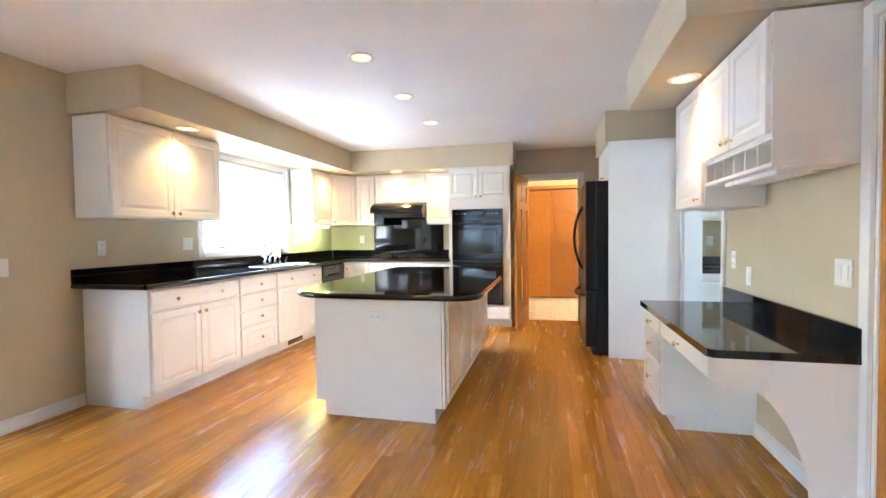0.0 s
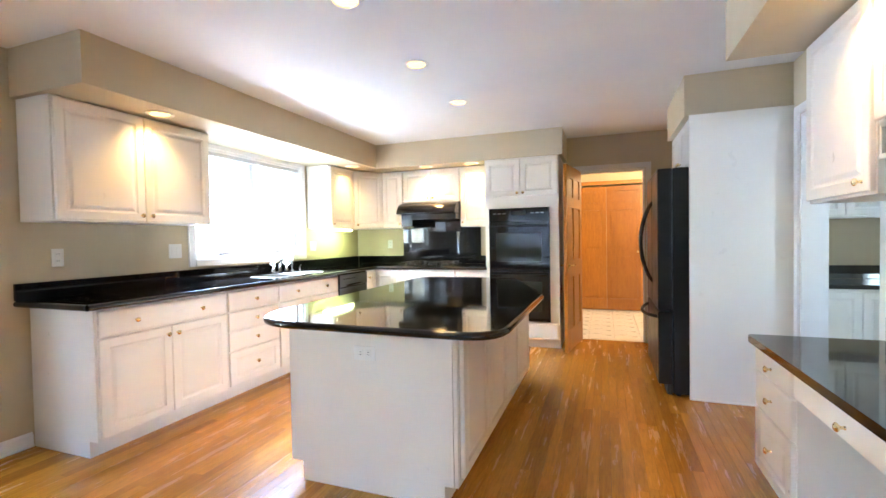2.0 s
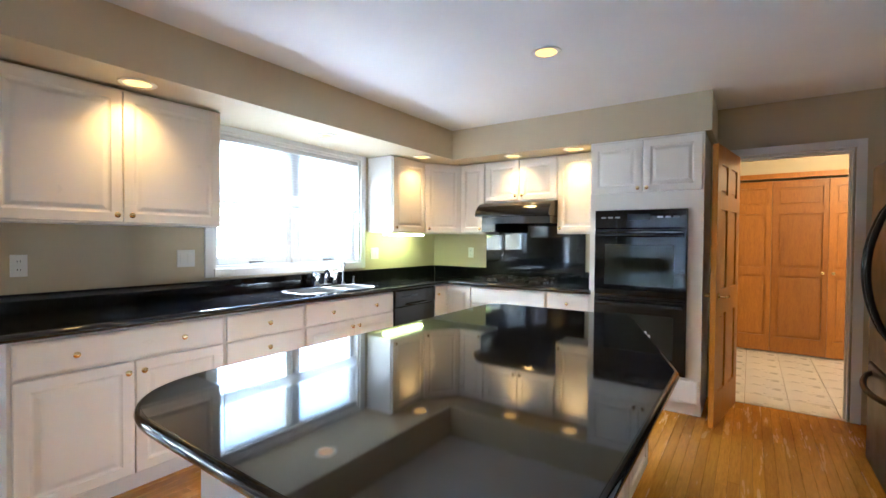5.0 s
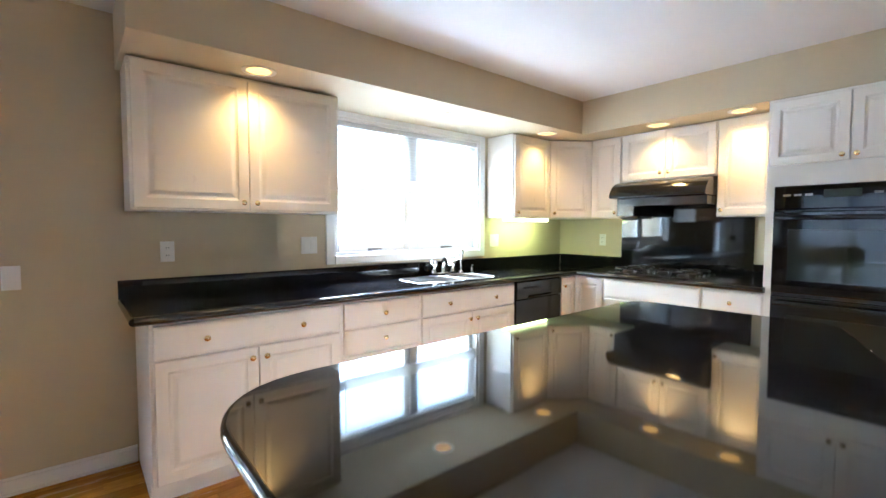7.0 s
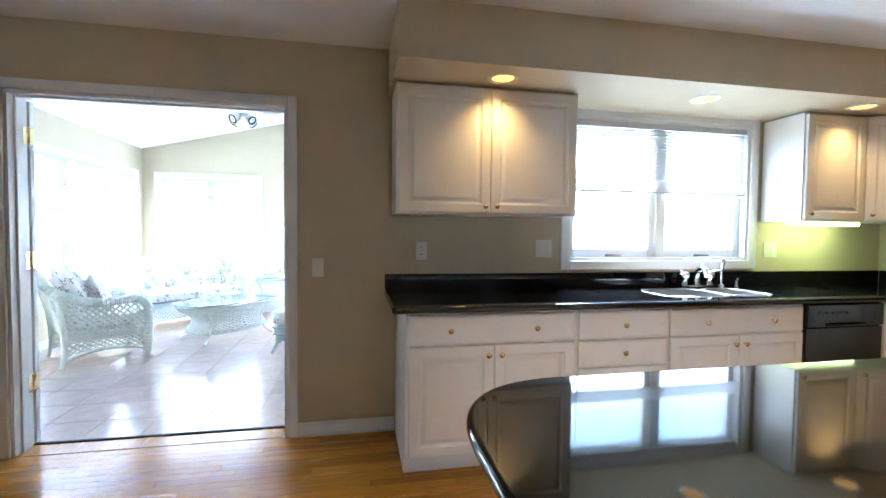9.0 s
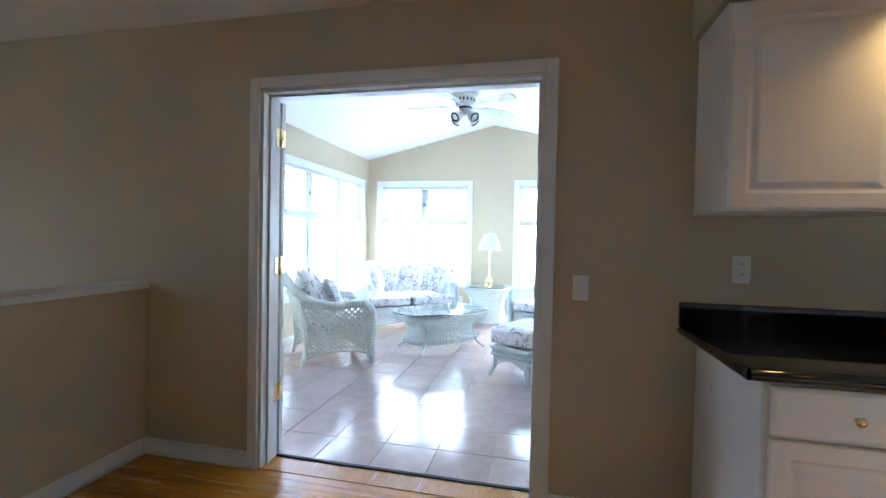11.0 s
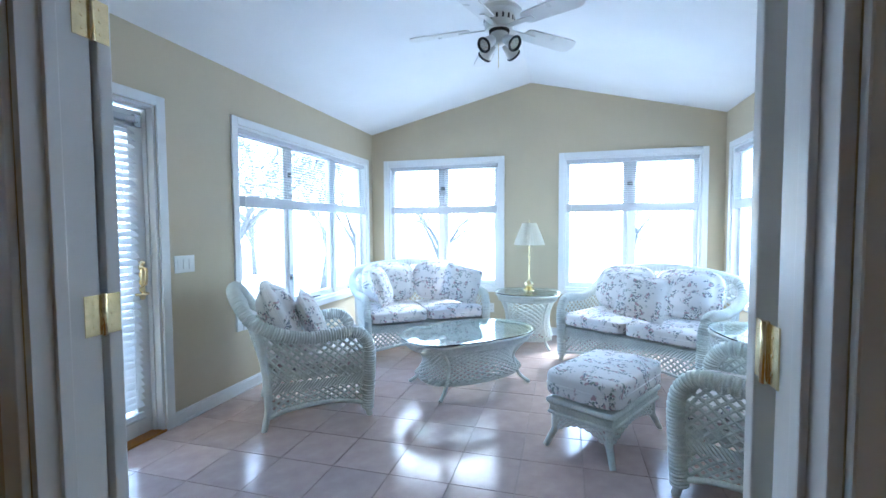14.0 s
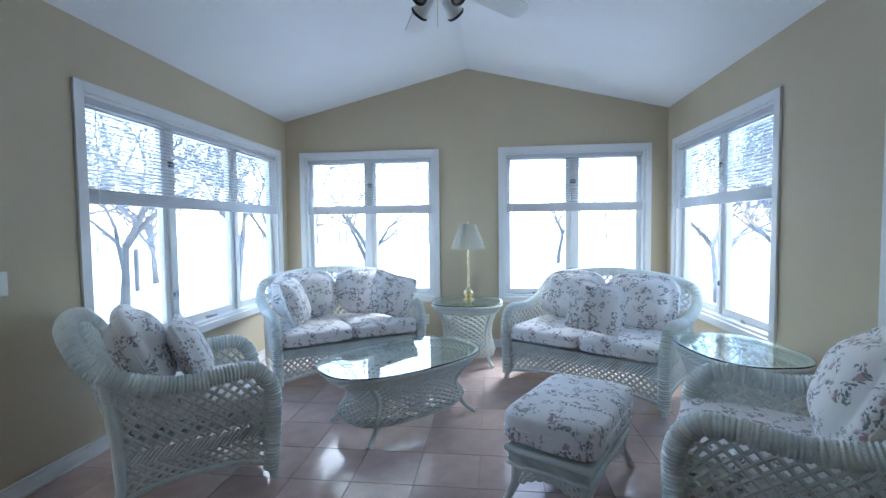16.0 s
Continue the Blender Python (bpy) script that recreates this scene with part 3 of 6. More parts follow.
cabinet("sink_cabinet", facing(CF, 4.215, 0, 90), 0.94, 0.585, 0, CH,
        [("drawer", 0.01, 0.93, 0.70, 0.855, [(0.24, 0.775), (0.70, 0.775)]), ("door", 0.01, 0.469, D0, 0.692, [(0.435, 0.64)]), ("door", 0.471, 0.93, D0, 0.692, [(0.505, 0.64)])],
        "white sink cabinet with two doors", 0.1)
part("floor_register", B(0.3, 0.6, 0.066, 0.0695, 0.02, 0.085, 0.002), M_STEEL, bpy.data.objects["sink_cabinet"], "grey metal toe-kick register")
cabinet("corner_cabinet", facing(CF, 5.76, 0, 90), 0.23, 0.585, 0, CH, [("door", 0.01, 0.225, D0, 0.855, [(0.04, 0.78)])], "white corner base cabinet door", 0.1)
cabinet("corner_cabinet", facing(CF + 0.002, 5.995, 0, 0), 0.30, 0.6, 0, CH, [("door", 0.005, 0.29, D0, 0.855, [])], "white corner base cabinet door", 0.1)
cabinet("cooktop_cabinet", facing(-1.938, 5.995, 0, 0), 0.776, 0.6, 0, CH,
        [("drawer", 0.01, 0.766, 0.70, 0.855, []), ("door", 0.01, 0.387, D0, 0.692, [(0.35, 0.64)]), ("door", 0.389, 0.766, D0, 0.692, [(0.42, 0.64)])], "white cabinet under gas cooktop", 0.1)
cabinet("base_cabinet", facing(-1.162, 5.995, 0, 0), 0.386, 0.6, 0, CH,
        [("drawer", 0.01, 0.376, 0.70, 0.855, [(0.19, 0.775)]), ("door", 0.01, 0.376, D0, 0.692, [(0.05, 0.64)])], "white base cabinet beside ovens", 0.1)

dw = thing("dishwasher", facing(CF, 5.157, 0, 90), "black built-in dishwasher under granite counter", "dishwasher")
part("body", B(0.002, 0.598, 0.0, 0.56, 0.1, 0.865), M_BLACK, dw)
part("kick_plate", B(0.01, 0.59, 0.05, 0.055, 0.01, 0.1), M_BLACKMATT, dw)
part("door_panel", B(0.004, 0.596, -0.02, -0.0005, 0.11, 0.715, 0.004), M_BLACK, dw, "glossy black door panel")
part("control_panel", B(0.004, 0.596, -0.026, -0.0005, 0.72, 0.862, 0.006), M_BLACK, dw)
part("handle", tube([(0.15, -0.027, 0.735), (0.18, -0.045, 0.735), (0.42, -0.045, 0.735), (0.45, -0.027, 0.735)], 0.007, 8), M_BLACK, dw, smooth=True)
for i in range(5):
    part("button", B(0.08 + i * 0.05, 0.11 + i * 0.05, -0.0285, -0.0265, 0.80, 0.815, 0.001), M_BLACKMATT, dw)


# countertop: one L of black granite with a cut-out for the sink, and its upstands
def slab_L():
    bm = bmesh.new()
    sx0, sx1, sy0, sy1 = -2.68, -2.30, 4.30, 5.06
    xf, yf = -2.195, 5.955
    for a in ((WX + 0.001, xf, 2.65, sy0), (WX + 0.001, sx0, sy0, sy1), (sx1, xf, sy0, sy1), (WX + 0.001, xf, sy1, yf), (WX + 0.001, -0.775, yf, NY - 0.001)):
        box(bm, a[0], a[1], a[2], a[3], CH + 0.002, 0.908)
    bmesh.ops.remove_doubles(bm, verts=bm.verts, dist=1e-5)
    return bm


counter = solid("countertop", slab_L(), M_GRANITE, "polished black granite countertop along two walls", "countertop")
part("edge", tube([(-2.195, 2.65, 0.889), (-2.195, 5.955, 0.889)], 0.0185, 10), M_GRANITE, counter, smooth=True)
part("edge", tube([(-2.20, 5.955, 0.889), (-0.776, 5.955, 0.889)], 0.0185, 10), M_GRANITE, counter, smooth=True)
part("edge", tube([(WX + 0.002, 2.65, 0.889), (-2.195, 2.65, 0.889)], 0.0185, 10), M_GRANITE, counter, smooth=True)
part("backsplash", B(WX + 0.0005, WX + 0.022, 2.635, NY - 0.022, 0.9085, 1.012, 0.003), M_GRANITE, counter)
part("backsplash", B(WX + 0.0225, -2.115, NY - 0.022, NY - 0.0005, 0.9085, 1.012, 0.003), M_GRANITE, counter)
part("backsplash", B(-2.113, -1.01, NY - 0.014, NY - 0.0005, 0.9085, 1.62, 0.002), M_GRANITE, counter, "tall black granite panel behind cooktop")
part("backsplash", B(-1.008, -0.776, NY - 0.022, NY - 0.0005, 0.9085, 1.012, 0.003), M_GRANITE, counter)

# sink, two bowls, with rim
sink = thing("sink", pose(-2.49, 4.68, 0.908), "stainless steel double-bowl sink in granite", "sink")


def bowl(x0, x1, y0, y1, depth):
    bm = bmesh.new()

    def ring(inset, z, r):
        pts = []
        for cx, cy, a0 in ((x1 - inset - r, y1 - inset - r, 0), (x0 + inset + r, y1 - inset - r, 90), (x0 + inset + r, y0 + inset + r, 180), (x1 - inset - r, y0 + inset + r, 270)):
            for k in range(6):
                a = radians(a0 + k * 18)
                pts.append(bm.verts.new((cx + r * math.cos(a), cy + r * math.sin(a), z)))
        return pts
    rs = [ring(-0.004, 0.001, 0.10), ring(-0.002, 0.003, 0.10), ring(0.004, 0.002, 0.10), ring(0.008, -0.006, 0.10), ring(0.009, -0.012, 0.10), ring(0.010, -0.024, 0.10), ring(0.018, -depth + 0.03, 0.09), ring(0.04, -depth, 0.08)]
    for a, b in zip(rs, rs[1:]):
        for i in range(len(a)):
            bm.faces.new((a[i], a[(i + 1) % len(a)], b[(i + 1) % len(a)], b[i]))
    bm.faces.new(rs[-1])
    return bm


part("bowl", bowl(-0.185, 0.185, -0.375, 0.06, 0.18), M_SINK, sink, smooth=True)
part("bowl", bowl(-0.185, 0.185, 0.075, 0.375, 0.14), M_SINK, sink, smooth=True)
part("drain", lathe([(0.045, -0.1795), (0.04, -0.176), (0.01, -0.178)], 16, None, (0, -0.16, 0)), M_CHROME, sink, smooth=True)
fa = thing("faucet", pose(-2.735, 4.83, 0.909), "chrome kitchen faucet with two handles and sprayer", "faucet")
part("base", B(-0.025, 0.025, -0.13, 0.13, 0, 0.018, 0.008), M_CHROME, fa, smooth=True)
part("spout", tube([(0, 0, 0.018), (0, 0, 0.07), (0.008, -0.005, 0.105), (0.045, -0.02, 0.14), (0.10, -0.045, 0.15), (0.16, -0.07, 0.135), (0.185, -0.08, 0.10)], [0.026, 0.021, 0.019, 0.017, 0.016, 0.016, 0.018], 14), M_CHROME, fa, smooth=True)
for y in (-0.1, 0.1):
    part("tap_handle", lathe([(0.026, 0.0), (0.022, 0.02), (0.018, 0.035), (0.026, 0.048), (0.033, 0.062), (0.034, 0.078), (0.026, 0.09), (0.010, 0.096)], 18, None, (0, y, 0.017)), M_CHROME, fa, "round chrome tap handle", True)
    part("tap_lever", tube([(0, y, 0.10), (0.02, y * 1.25, 0.118), (0.035, y * 1.75, 0.125)], [0.010, 0.008, 0.006], 8), M_CHROME, fa, smooth=True)
fs = thing("sprayer", pose(-2.735, 5.03, 0.909), "chrome side sprayer at sink", "sprayer")
part("collar", lathe([(0.024, 0), (0.022, 0.008), (0.014, 0.02)], 14), M_CHROME, fs, smooth=True)
part("head", tube([(0, 0, 0.02), (0, 0, 0.12), (0.005, 0, 0.16), (0.03, -0.01, 0.19)], [0.012, 0.012, 0.016, 0.013], 10), M_CHROME, fs, smooth=True)
sd_ = thing("soap_dispenser", pose(-2.735, 5.16, 0.909), "small chrome soap dispenser beside sink", "dispenser")
part("pump", tube([(0, 0, 0), (0, 0, 0.05), (0.03, -0.02, 0.06)], [0.018, 0.010, 0.007], 10), M_CHROME, sd_, smooth=True)

# cooktop with grates
ck = thing("cooktop", pose(-1.56, 6.27, 0.909), "black glass gas cooktop with iron grates", "cooktop")
part("plate", B(-0.38, 0.38, -0.25, 0.25, 0, 0.008, 0.003), M_BLACK, ck)
for x, y, r in ((-0.25, -0.11, 0.045), (-0.25, 0.12, 0.04), (0.0, 0.0, 0.05), (0.2, -0.11, 0.04), (0.2, 0.12, 0.045)):
    bn = part("burner", lathe([(r * 1.2, 0.008), (r * 1.1, 0.016), (r, 0.018), (r * 0.9, 0.026), (r * 0.3, 0.028)], 16, None, (x, y, 0)), M_BLACKMATT, ck, smooth=True)
    g = bmesh.new()
    for k in range(4):
        a = radians(45 + 90 * k)
        tube([(x + 0.11 * math.cos(a), y + 0.11 * math.sin(a), 0.009), (x + 0.105 * math.cos(a), y + 0.105 * math.sin(a), 0.04), (x + 0.03 * math.cos(a), y + 0.03 * math.sin(a), 0.042)], 0.005, 6, g)
    tube([(x + 0.105 * math.cos(radians(15 * i)), y + 0.105 * math.sin(radians(15 * i)), 0.040) for i in range(24)], 0.005, 6, g, True)
    part("grate", g, M_BLACKMATT, ck, smooth=True)
for i in range(4):
    part("control_knob", lathe([(0.017, 0.008), (0.016, 0.028), (0.012, 0.03)], 14, None, (0.335, -0.18 + i * 0.1, 0)), M_BLACK, ck, smooth=True)

# range hood
hood = thing("range_hood", pose(-1.572, NY - 0.015, 1.50), "glossy black under-cabinet range hood", "range hood")


def sweep_x(profile, x0, x1, bm=None, bev=0.0):
    """A closed (y, z) outline drawn out along x."""
    bm = bm or bmesh.new()
    a, b = [bm.verts.new((x0, y, z)) for y, z in profile], [bm.verts.new((x1, y, z)) for y, z in profile]
    k = len(profile)
    bm.faces.new(a[::-1])
    bm.faces.new(b)
    for i in range(k):
        bm.faces.new((a[i], a[(i + 1) % k], b[(i + 1) % k], b[i]))
    return bm


arc = [(-0.31, 0.20), (-0.36, 0.195), (-0.42, 0.18), (-0.47, 0.15), (-0.505, 0.11), (-0.52, 0.075), (-0.52, 0.055), (-0.50, 0.05)]
part("shell", sweep_x([(0, 0.20)] + arc + [(0, 0.05)], -0.385, 0.385), M_BLACK, hood, smooth=True)
part("filter_box", B(-0.375, -0.22, -0.40, -0.02, -0.10, 0.0495, 0.004), M_BLACK, hood)
part("underside", B(-0.218, 0.38, -0.47, -0.02, -0.02, 0.0495, 0.004), M_BLACK, hood)
part("switch_strip", B(0.08, 0.24, -0.512, -0.5, 0.058, 0.075, 0.002), M_STEEL, hood, "small steel switch strip")

# double wall oven in its tall cabinet
ov = cabinet("oven_cabinet", facing(-0.79, 5.985, 0, 0), 0.825, 0.61, 0, SZ - 0.003,
             [("door", 0.012, 0.406, 1.70, 2.11, [(0.375, 1.735)]), ("door", 0.409, 0.813, 1.70, 2.11, [(0.44, 1.735)])],
             "tall white oven cabinet with two upper doors", 0.1, "")
front(ov, "flat", 0.012, 0.813, 0.11, 0.285)
oven = thing("double_oven", pose(-0.74, 5.983, 0.30), "black built-in double wall oven", "oven")
ow = 0.675
part("frame", B(0, ow, -0.012, -0.0005, 0, 1.267, 0.003), M_BLACK, oven)
panel_ = part("control_panel", B(0.002, ow - 0.002, -0.03, -0.0125, 1.118, 1.265, 0.006), M_BGLASS, oven, "black glass control panel")
part("display", B(0.25, 0.42, -0.0318, -0.0302, 1.185, 1.235), M_DARKGLASS, panel_, "smoked clock display")
for i in range(6):
    part("button", B(0.05 + (i % 3) * 0.055 + (0.42 if i > 2 else 0), 0.088 + (i % 3) * 0.055 + (0.42 if i > 2 else 0), -0.0312, -0.0302, 1.20, 1.213), M_STEEL, panel_, "small grey touch mark")
for z0, z1 in ((0.585, 1.105), (0.03, 0.562)):
    od = part("oven_door", B(0.002, ow - 0.002, -0.036, -0.0125, z0, z1, 0.006), M_BGLASS, oven, "black glass oven door")
    part("oven_window", B(0.085, ow - 0.085, -0.0378, -0.0362, z0 + 0.085, z1 - 0.115, 0.0), M_DARKGLASS, od, "smoked oven window")
    part("window_trim", nested_ring(0.078, ow - 0.078, z0 + 0.078, z1 - 0.108, 0.007, -0.0385, -0.0362), M_BLACK, od)
    hb = bmesh.new()
    for x in (0.045, ow - 0.045):
        box(hb, x - 0.012, x + 0.012, -0.074, -0.0365, z1 - 0.052, z1 - 0.026, 0.004)
    box(hb, 0.025, ow - 0.025, -0.086, -0.0745, z1 - 0.054, z1 - 0.024, 0.005)
    part("handle", hb, M_BLACK, od, "black bar handle", True)
part("vent", B(0.01, ow - 0.01, -0.02, -0.0125, 0.564, 0.583, 0.002), M_BLACKMATT, oven)
part("lower_trim", B(0.004, ow - 0.004, -0.022, -0.0125, 0.003, 0.026, 0.002), M_BLACK, oven)

# wall cabinets
UF, UB, UT, UD = -2.515, 1.385, SZ - 0.008, 0.31
cabinet("wall_cabinet", facing(UF, 2.675, 0, 90), 1.10, UD, UB, UT,
        [("door", 0.012, 0.549, UB + 0.008, UT - 0.012, [(0.515, UB + 0.05)]), ("door", 0.551, 1.088, UB + 0.008, UT - 0.012, [(0.585, UB + 0.05)])],
        "white two-door wall cabinet beside window", 0, "wall cabinets")
cabinet("wall_cabinet", facing(UF, 5.44, 0, 90), 0.52, UD, UB, UT, [("door", 0.01, 0.51, UB + 0.008, UT - 0.012, [(0.04, UB + 0.05)])], "white wall cabinet beside window", 0, "wall cabinets")
# diagonal corner unit
cc = thing("corner_wall_cabinet", pose(0, 0, 0), "white diagonal corner wall cabinet", "cabinet", "wall cabinets")
part("body", prism([(UF, 5.961), (-2.262, 6.285), (-2.262, NY - 0.002), (WX + 0.003, NY - 0.002), (WX + 0.003, 5.961)], UB, UT), M_WHITE, cc)
ang = math.degrees(math.atan2(6.285 - 5.961, -2.262 - UF))
cl = math.hypot(6.285 - 5.961, -2.262 - UF)
cd = part("cabinet_door", nested(bmesh.new(), 0.008, cl - 0.008, UB + 0.008, UT - 0.012, RAISED), M_WHITE, cc, m=pose(UF, 5.961, 0, 0, 0, ang))
knob(cd, 0.045, UB + 0.05)
cabinet("wall_cabinet", facing(-2.26, 6.285, 0, 0), 0.302, UD, UB, UT, [("door", 0.008, 0.294, UB + 0.008, UT - 0.012, [(0.255, UB + 0.05)])], "narrow white wall cabinet beside hood", 0, "wall cabinets")
cabinet("wall_cabinet", facing(-1.957, 6.285, 0, 0), 0.771, UD, 1.702, UT,
        [("door", 0.008, 0.384, 1.712, UT - 0.012, [(0.35, 1.76)]), ("door", 0.386, 0.763, 1.712, UT - 0.012, [(0.42, 1.76)])], "short white wall cabinet above range hood", 0, "wall cabinets")
cabinet("wall_cabinet", facing(-1.185, 6.285, 0, 0), 0.41, UD, UB, UT, [("door", 0.008, 0.40, UB + 0.008, UT - 0.012, [(0.04, UB + 0.05)])], "white wall cabinet beside ovens", 0, "wall cabinets")
uc = thing("under_cabinet_light", pose(-2.66, 5.50, UB - 0.001), "slim fluorescent light under corner cabinet, lit", "light")
part("housing", B(-0.03, 0.03, 0, 0.62, -0.008, 0, 0.002), M_PLASTIC, uc)
part("diffuser", B(-0.026, 0.026, 0.01, 0.61, -0.026, -0.0085, 0.004), M_TUBE, uc, "glowing diffuser")

# ---- island ----
isl = thing("kitchen_island", pose(0, 0, 0), "white kitchen island with raised-panel sides", "island")
bm = bmesh.new()
box(bm, -1.05, -0.13, 2.932, 4.80, 0.10, 0.834, 0.002)
part("body", bm, M_WHITE, isl)
part("plinth", B(-0.98, -0.198, 2.9165, 4.73, 0, 0.0995), M_WHITE, isl)
part("end_panel", B(-1.05, -0.152, 2.915, 2.9315, 0.10, 0.834, 0.002), M_WHITE, isl)
part("corner_stile", B(-0.150, -0.1305, 2.917, 2.9315, 0.10, 0.834, 0.003), M_WHITE, isl)
for y in (2.95, 3.41, 3.87, 4.33):
    part("side_panel", nested(bmesh.new(), 0.004, 0.452, 0.13, 0.82, RAISED), M_WHITE, isl, m=pose(-0.1298, y + 0.002, 0, 0, 0, 90))
for i, y in enumerate((2.95, 3.56, 4.17)):
    part("cabinet_door", nested(bmesh.new(), 0.004, 0.596, 0.13, 0.82, RAISED), M_WHITE, isl, m=pose(-1.0502, y + 0.605, 0, 0, 0, -90))


def rounded(pts, radii, k=16):
    """A counter-clockwise outline with its corners rounded."""
    out = []
    q = len(pts)
    for i in range(q):
        p, a, b = Vector(pts[i]), Vector(pts[i - 1]), Vector(pts[(i + 1) % q])
        u, v = (a - p).normalized(), (b - p).normalized()
        t = radii[i] / math.tan(math.acos(max(-1, min(1, u.dot(v)))) / 2)
        s, e = p + u * t, p + v * t
        for j in range(k + 1):
            f = j / k
            out.append(tuple((s * (1 - f) ** 2) + (p * 2 * f * (1 - f)) + (e * f * f)))
    return out


top = rounded([(-1.1625, 2.7075), (0.1125, 2.6925), (0.1125, 3.93), (-0.275, 5.06), (-1.1825, 5.02)], [0.34, 0.18, 0.12, 0.12, 0.14])
island_top = solid("island_countertop", prism(top, 0.8355, 0.8705), M_GRANITE, "polished black granite island top with rounded corners", "countertop")


part("edge", tube([(x, y, 0.853) for x, y in top], 0.0175, 10, None, True), M_GRANITE, island_top, "rounded polished edge", True)


def plate(name, m, label, gang=1, kind="outlet"):
    """Wall plate; it faces -y of its own axes."""
    p = thing(name, m, label, "outlet" if kind == "outlet" else "switch")
    w = 0.035 + 0.023 * (gang - 1)
    part("cover", B(-w, w, -0.006, -0.0005, -0.058, 0.058, 0.003), M_PLASTIC, p)
    for g in range(gang):
        x = (g - (gang - 1) / 2) * 0.046
        if kind == "outlet":
            for z in (-0.022, 0.022):
                part("socket", B(x - 0.016, x + 0.016, -0.008, -0.0062, z - 0.014, z + 0.014, 0.002), M_PLASTIC, p)
                for s in (-0.006, 0.006):
                    part("slot", B(x + s - 0.0012, x + s + 0.0012, -0.0084, -0.0081, z - 0.004, z + 0.006), M_DARK, p)
        else:
            part("rocker", B(x - 0.015, x + 0.015, -0.0095, -0.0062, -0.033, 0.033, 0.002), M_PLASTIC, p)
    return p


plate("outlet", facing(WX + 0.0005, 2.87, 1.16, 90), "white duplex outlet on beige wall")
plate("light_switch", facing(WX + 0.0005, 3.71, 1.175, 90), "white double switch plate on beige wall", 2, "switch")
plate("light_switch", facing(WX + 0.0005, 5.55, 1.175, 90), "white double switch plate near sink", 2, "switch")
plate("outlet", facing(-2.32, NY - 0.0005, 1.175, 0), "white outlet above granite upstand")
plate("outlet", facing(-0.87, NY - 0.0005, 1.175, 0), "white outlet beside oven cabinet")
plate("light_switch", facing(WX + 0.0005, 2.225, 1.055, 90), "white rocker switch beside doorway", 1, "switch")
po = plate("outlet", pose(-0.60, 2.9145, 0.69, 0, 90, 0), "white duplex outlet set sideways in island")

# ---- recessed lights ----
def can_light(x, y, z, power, tilt=(0, 0), blend=1.0, size=125, tube_r=0.062):
    c = thing("recessed_light", pose(x, y, z), "recessed ceiling light with white trim ring, lit warm", "recessed light", "recessed lights")
    bm = bmesh.new()
    prof = [(tube_r * 1.42, -0.0005), (tube_r * 1.40, -0.005), (tube_r * 1.05, -0.006), (tube_r * 0.98, 0.0)]
    k = 28
    rings = [[bm.verts.new((r * math.cos(2 * math.pi * i / k), r * math.sin(2 * math.pi * i / k), h)) for i in range(k)] for r, h in prof]
    for a, b in zip(rings, rings[1:]):
        for i in range(k):
            bm.faces.new((a[i], a[(i + 1) % k], b[(i + 1) % k], b[i]))
    part("trim_ring", bm, M_PLASTIC, c, smooth=True)
    part("lamp_face", lathe([(tube_r * 0.97, -0.0035), (tube_r * 0.96, -0.001)], 28), M_BULB, c, "glowing amber lamp")
    d = bpy.data.lights.new("can_beam", "SPOT")
    d.energy, d.color, d.spot_size, d.spot_blend, d.shadow_soft_size = power, (1.0, 0.56, 0.18), radians(size), blend, 0.05
    o = new("can_beam", d)
    o.matrix_world = look((x, y, z - 0.02), (x + tilt[0], y + tilt[1], z - 1.0))


CAN = 0.62
can_light(-2.36, 3.245, SZ, CAN, (-0.16, 0))
can_light(-2.44, 4.59, SZ, CAN * 0.6)
can_light(-2.35, 5.70, SZ, CAN, (-0.1, 0.05))
can_light(-1.57, 6.12, SZ, CAN, (0, 0.16))
can_light(-0.985, 6.12, SZ, CAN, (0, 0.16))
can_light(1.30, 3.05, SZ, CAN, (0.1, 0))
for y in (2.947, 3.815, 4.72):
    can_light(-0.685, y, CZ, CAN * 0.9)

# ---- refrigerator wall ----
fr = thing("refrigerator", facing(0.985, 5.69, 0, -90), "glossy black refrigerator with bowed handles", "refrigerator")
part("body", B(0.005, 0.905, 0.0, 0.72, 0.02, 1.745, 0.006), M_FRIDGE, fr)
part("door_panel", B(0.005, 0.45, -0.105, -0.004, 0.66, 1.745, 0.014), M_FRIDGE, fr)
part("door_panel", B(0.455, 0.905, -0.105, -0.004, 0.66, 1.745, 0.014), M_FRIDGE, fr)
part("freezer_drawer", B(0.005, 0.905, -0.105, -0.004, 0.09, 0.65, 0.014), M_FRIDGE, fr)
part("grille", B(0.02, 0.89, -0.04, -0.004, 0.01, 0.085, 0.003), M_BLACKMATT, fr)
for x, sgn in ((0.415, -1), (0.49, 1)):
    bow = [(x, -0.098 - 0.095 * math.sin(math.pi * k / 14) ** 0.7, 0.84 + 0.68 * k / 14) for k in range(15)]
    part("handle", tube(bow, 0.014, 10), M_FRIDGE, fr, "bowed black handle", True)
bow = [(0.09 + 0.73 * k / 14, -0.098 - 0.085 * math.sin(math.pi * k / 14) ** 0.7, 0.60 - 0.012 * math.sin(math.pi * k / 14)) for k in range(15)]
part("handle", tube(bow, 0.014, 10), M_FRIDGE, fr, "bowed black handle", True)
part("badge", B(0.80, 0.85, -0.1065, -0.1045, 0.60, 0.606), M_CHROME, fr, "small chrome badge")
for x in (0.06, 0.85):
    part("foot", lathe([(0.02, 0.0), (0.018, 0.02)], 10, None, (x, 0.04, 0)), M_BLACKMATT, fr)
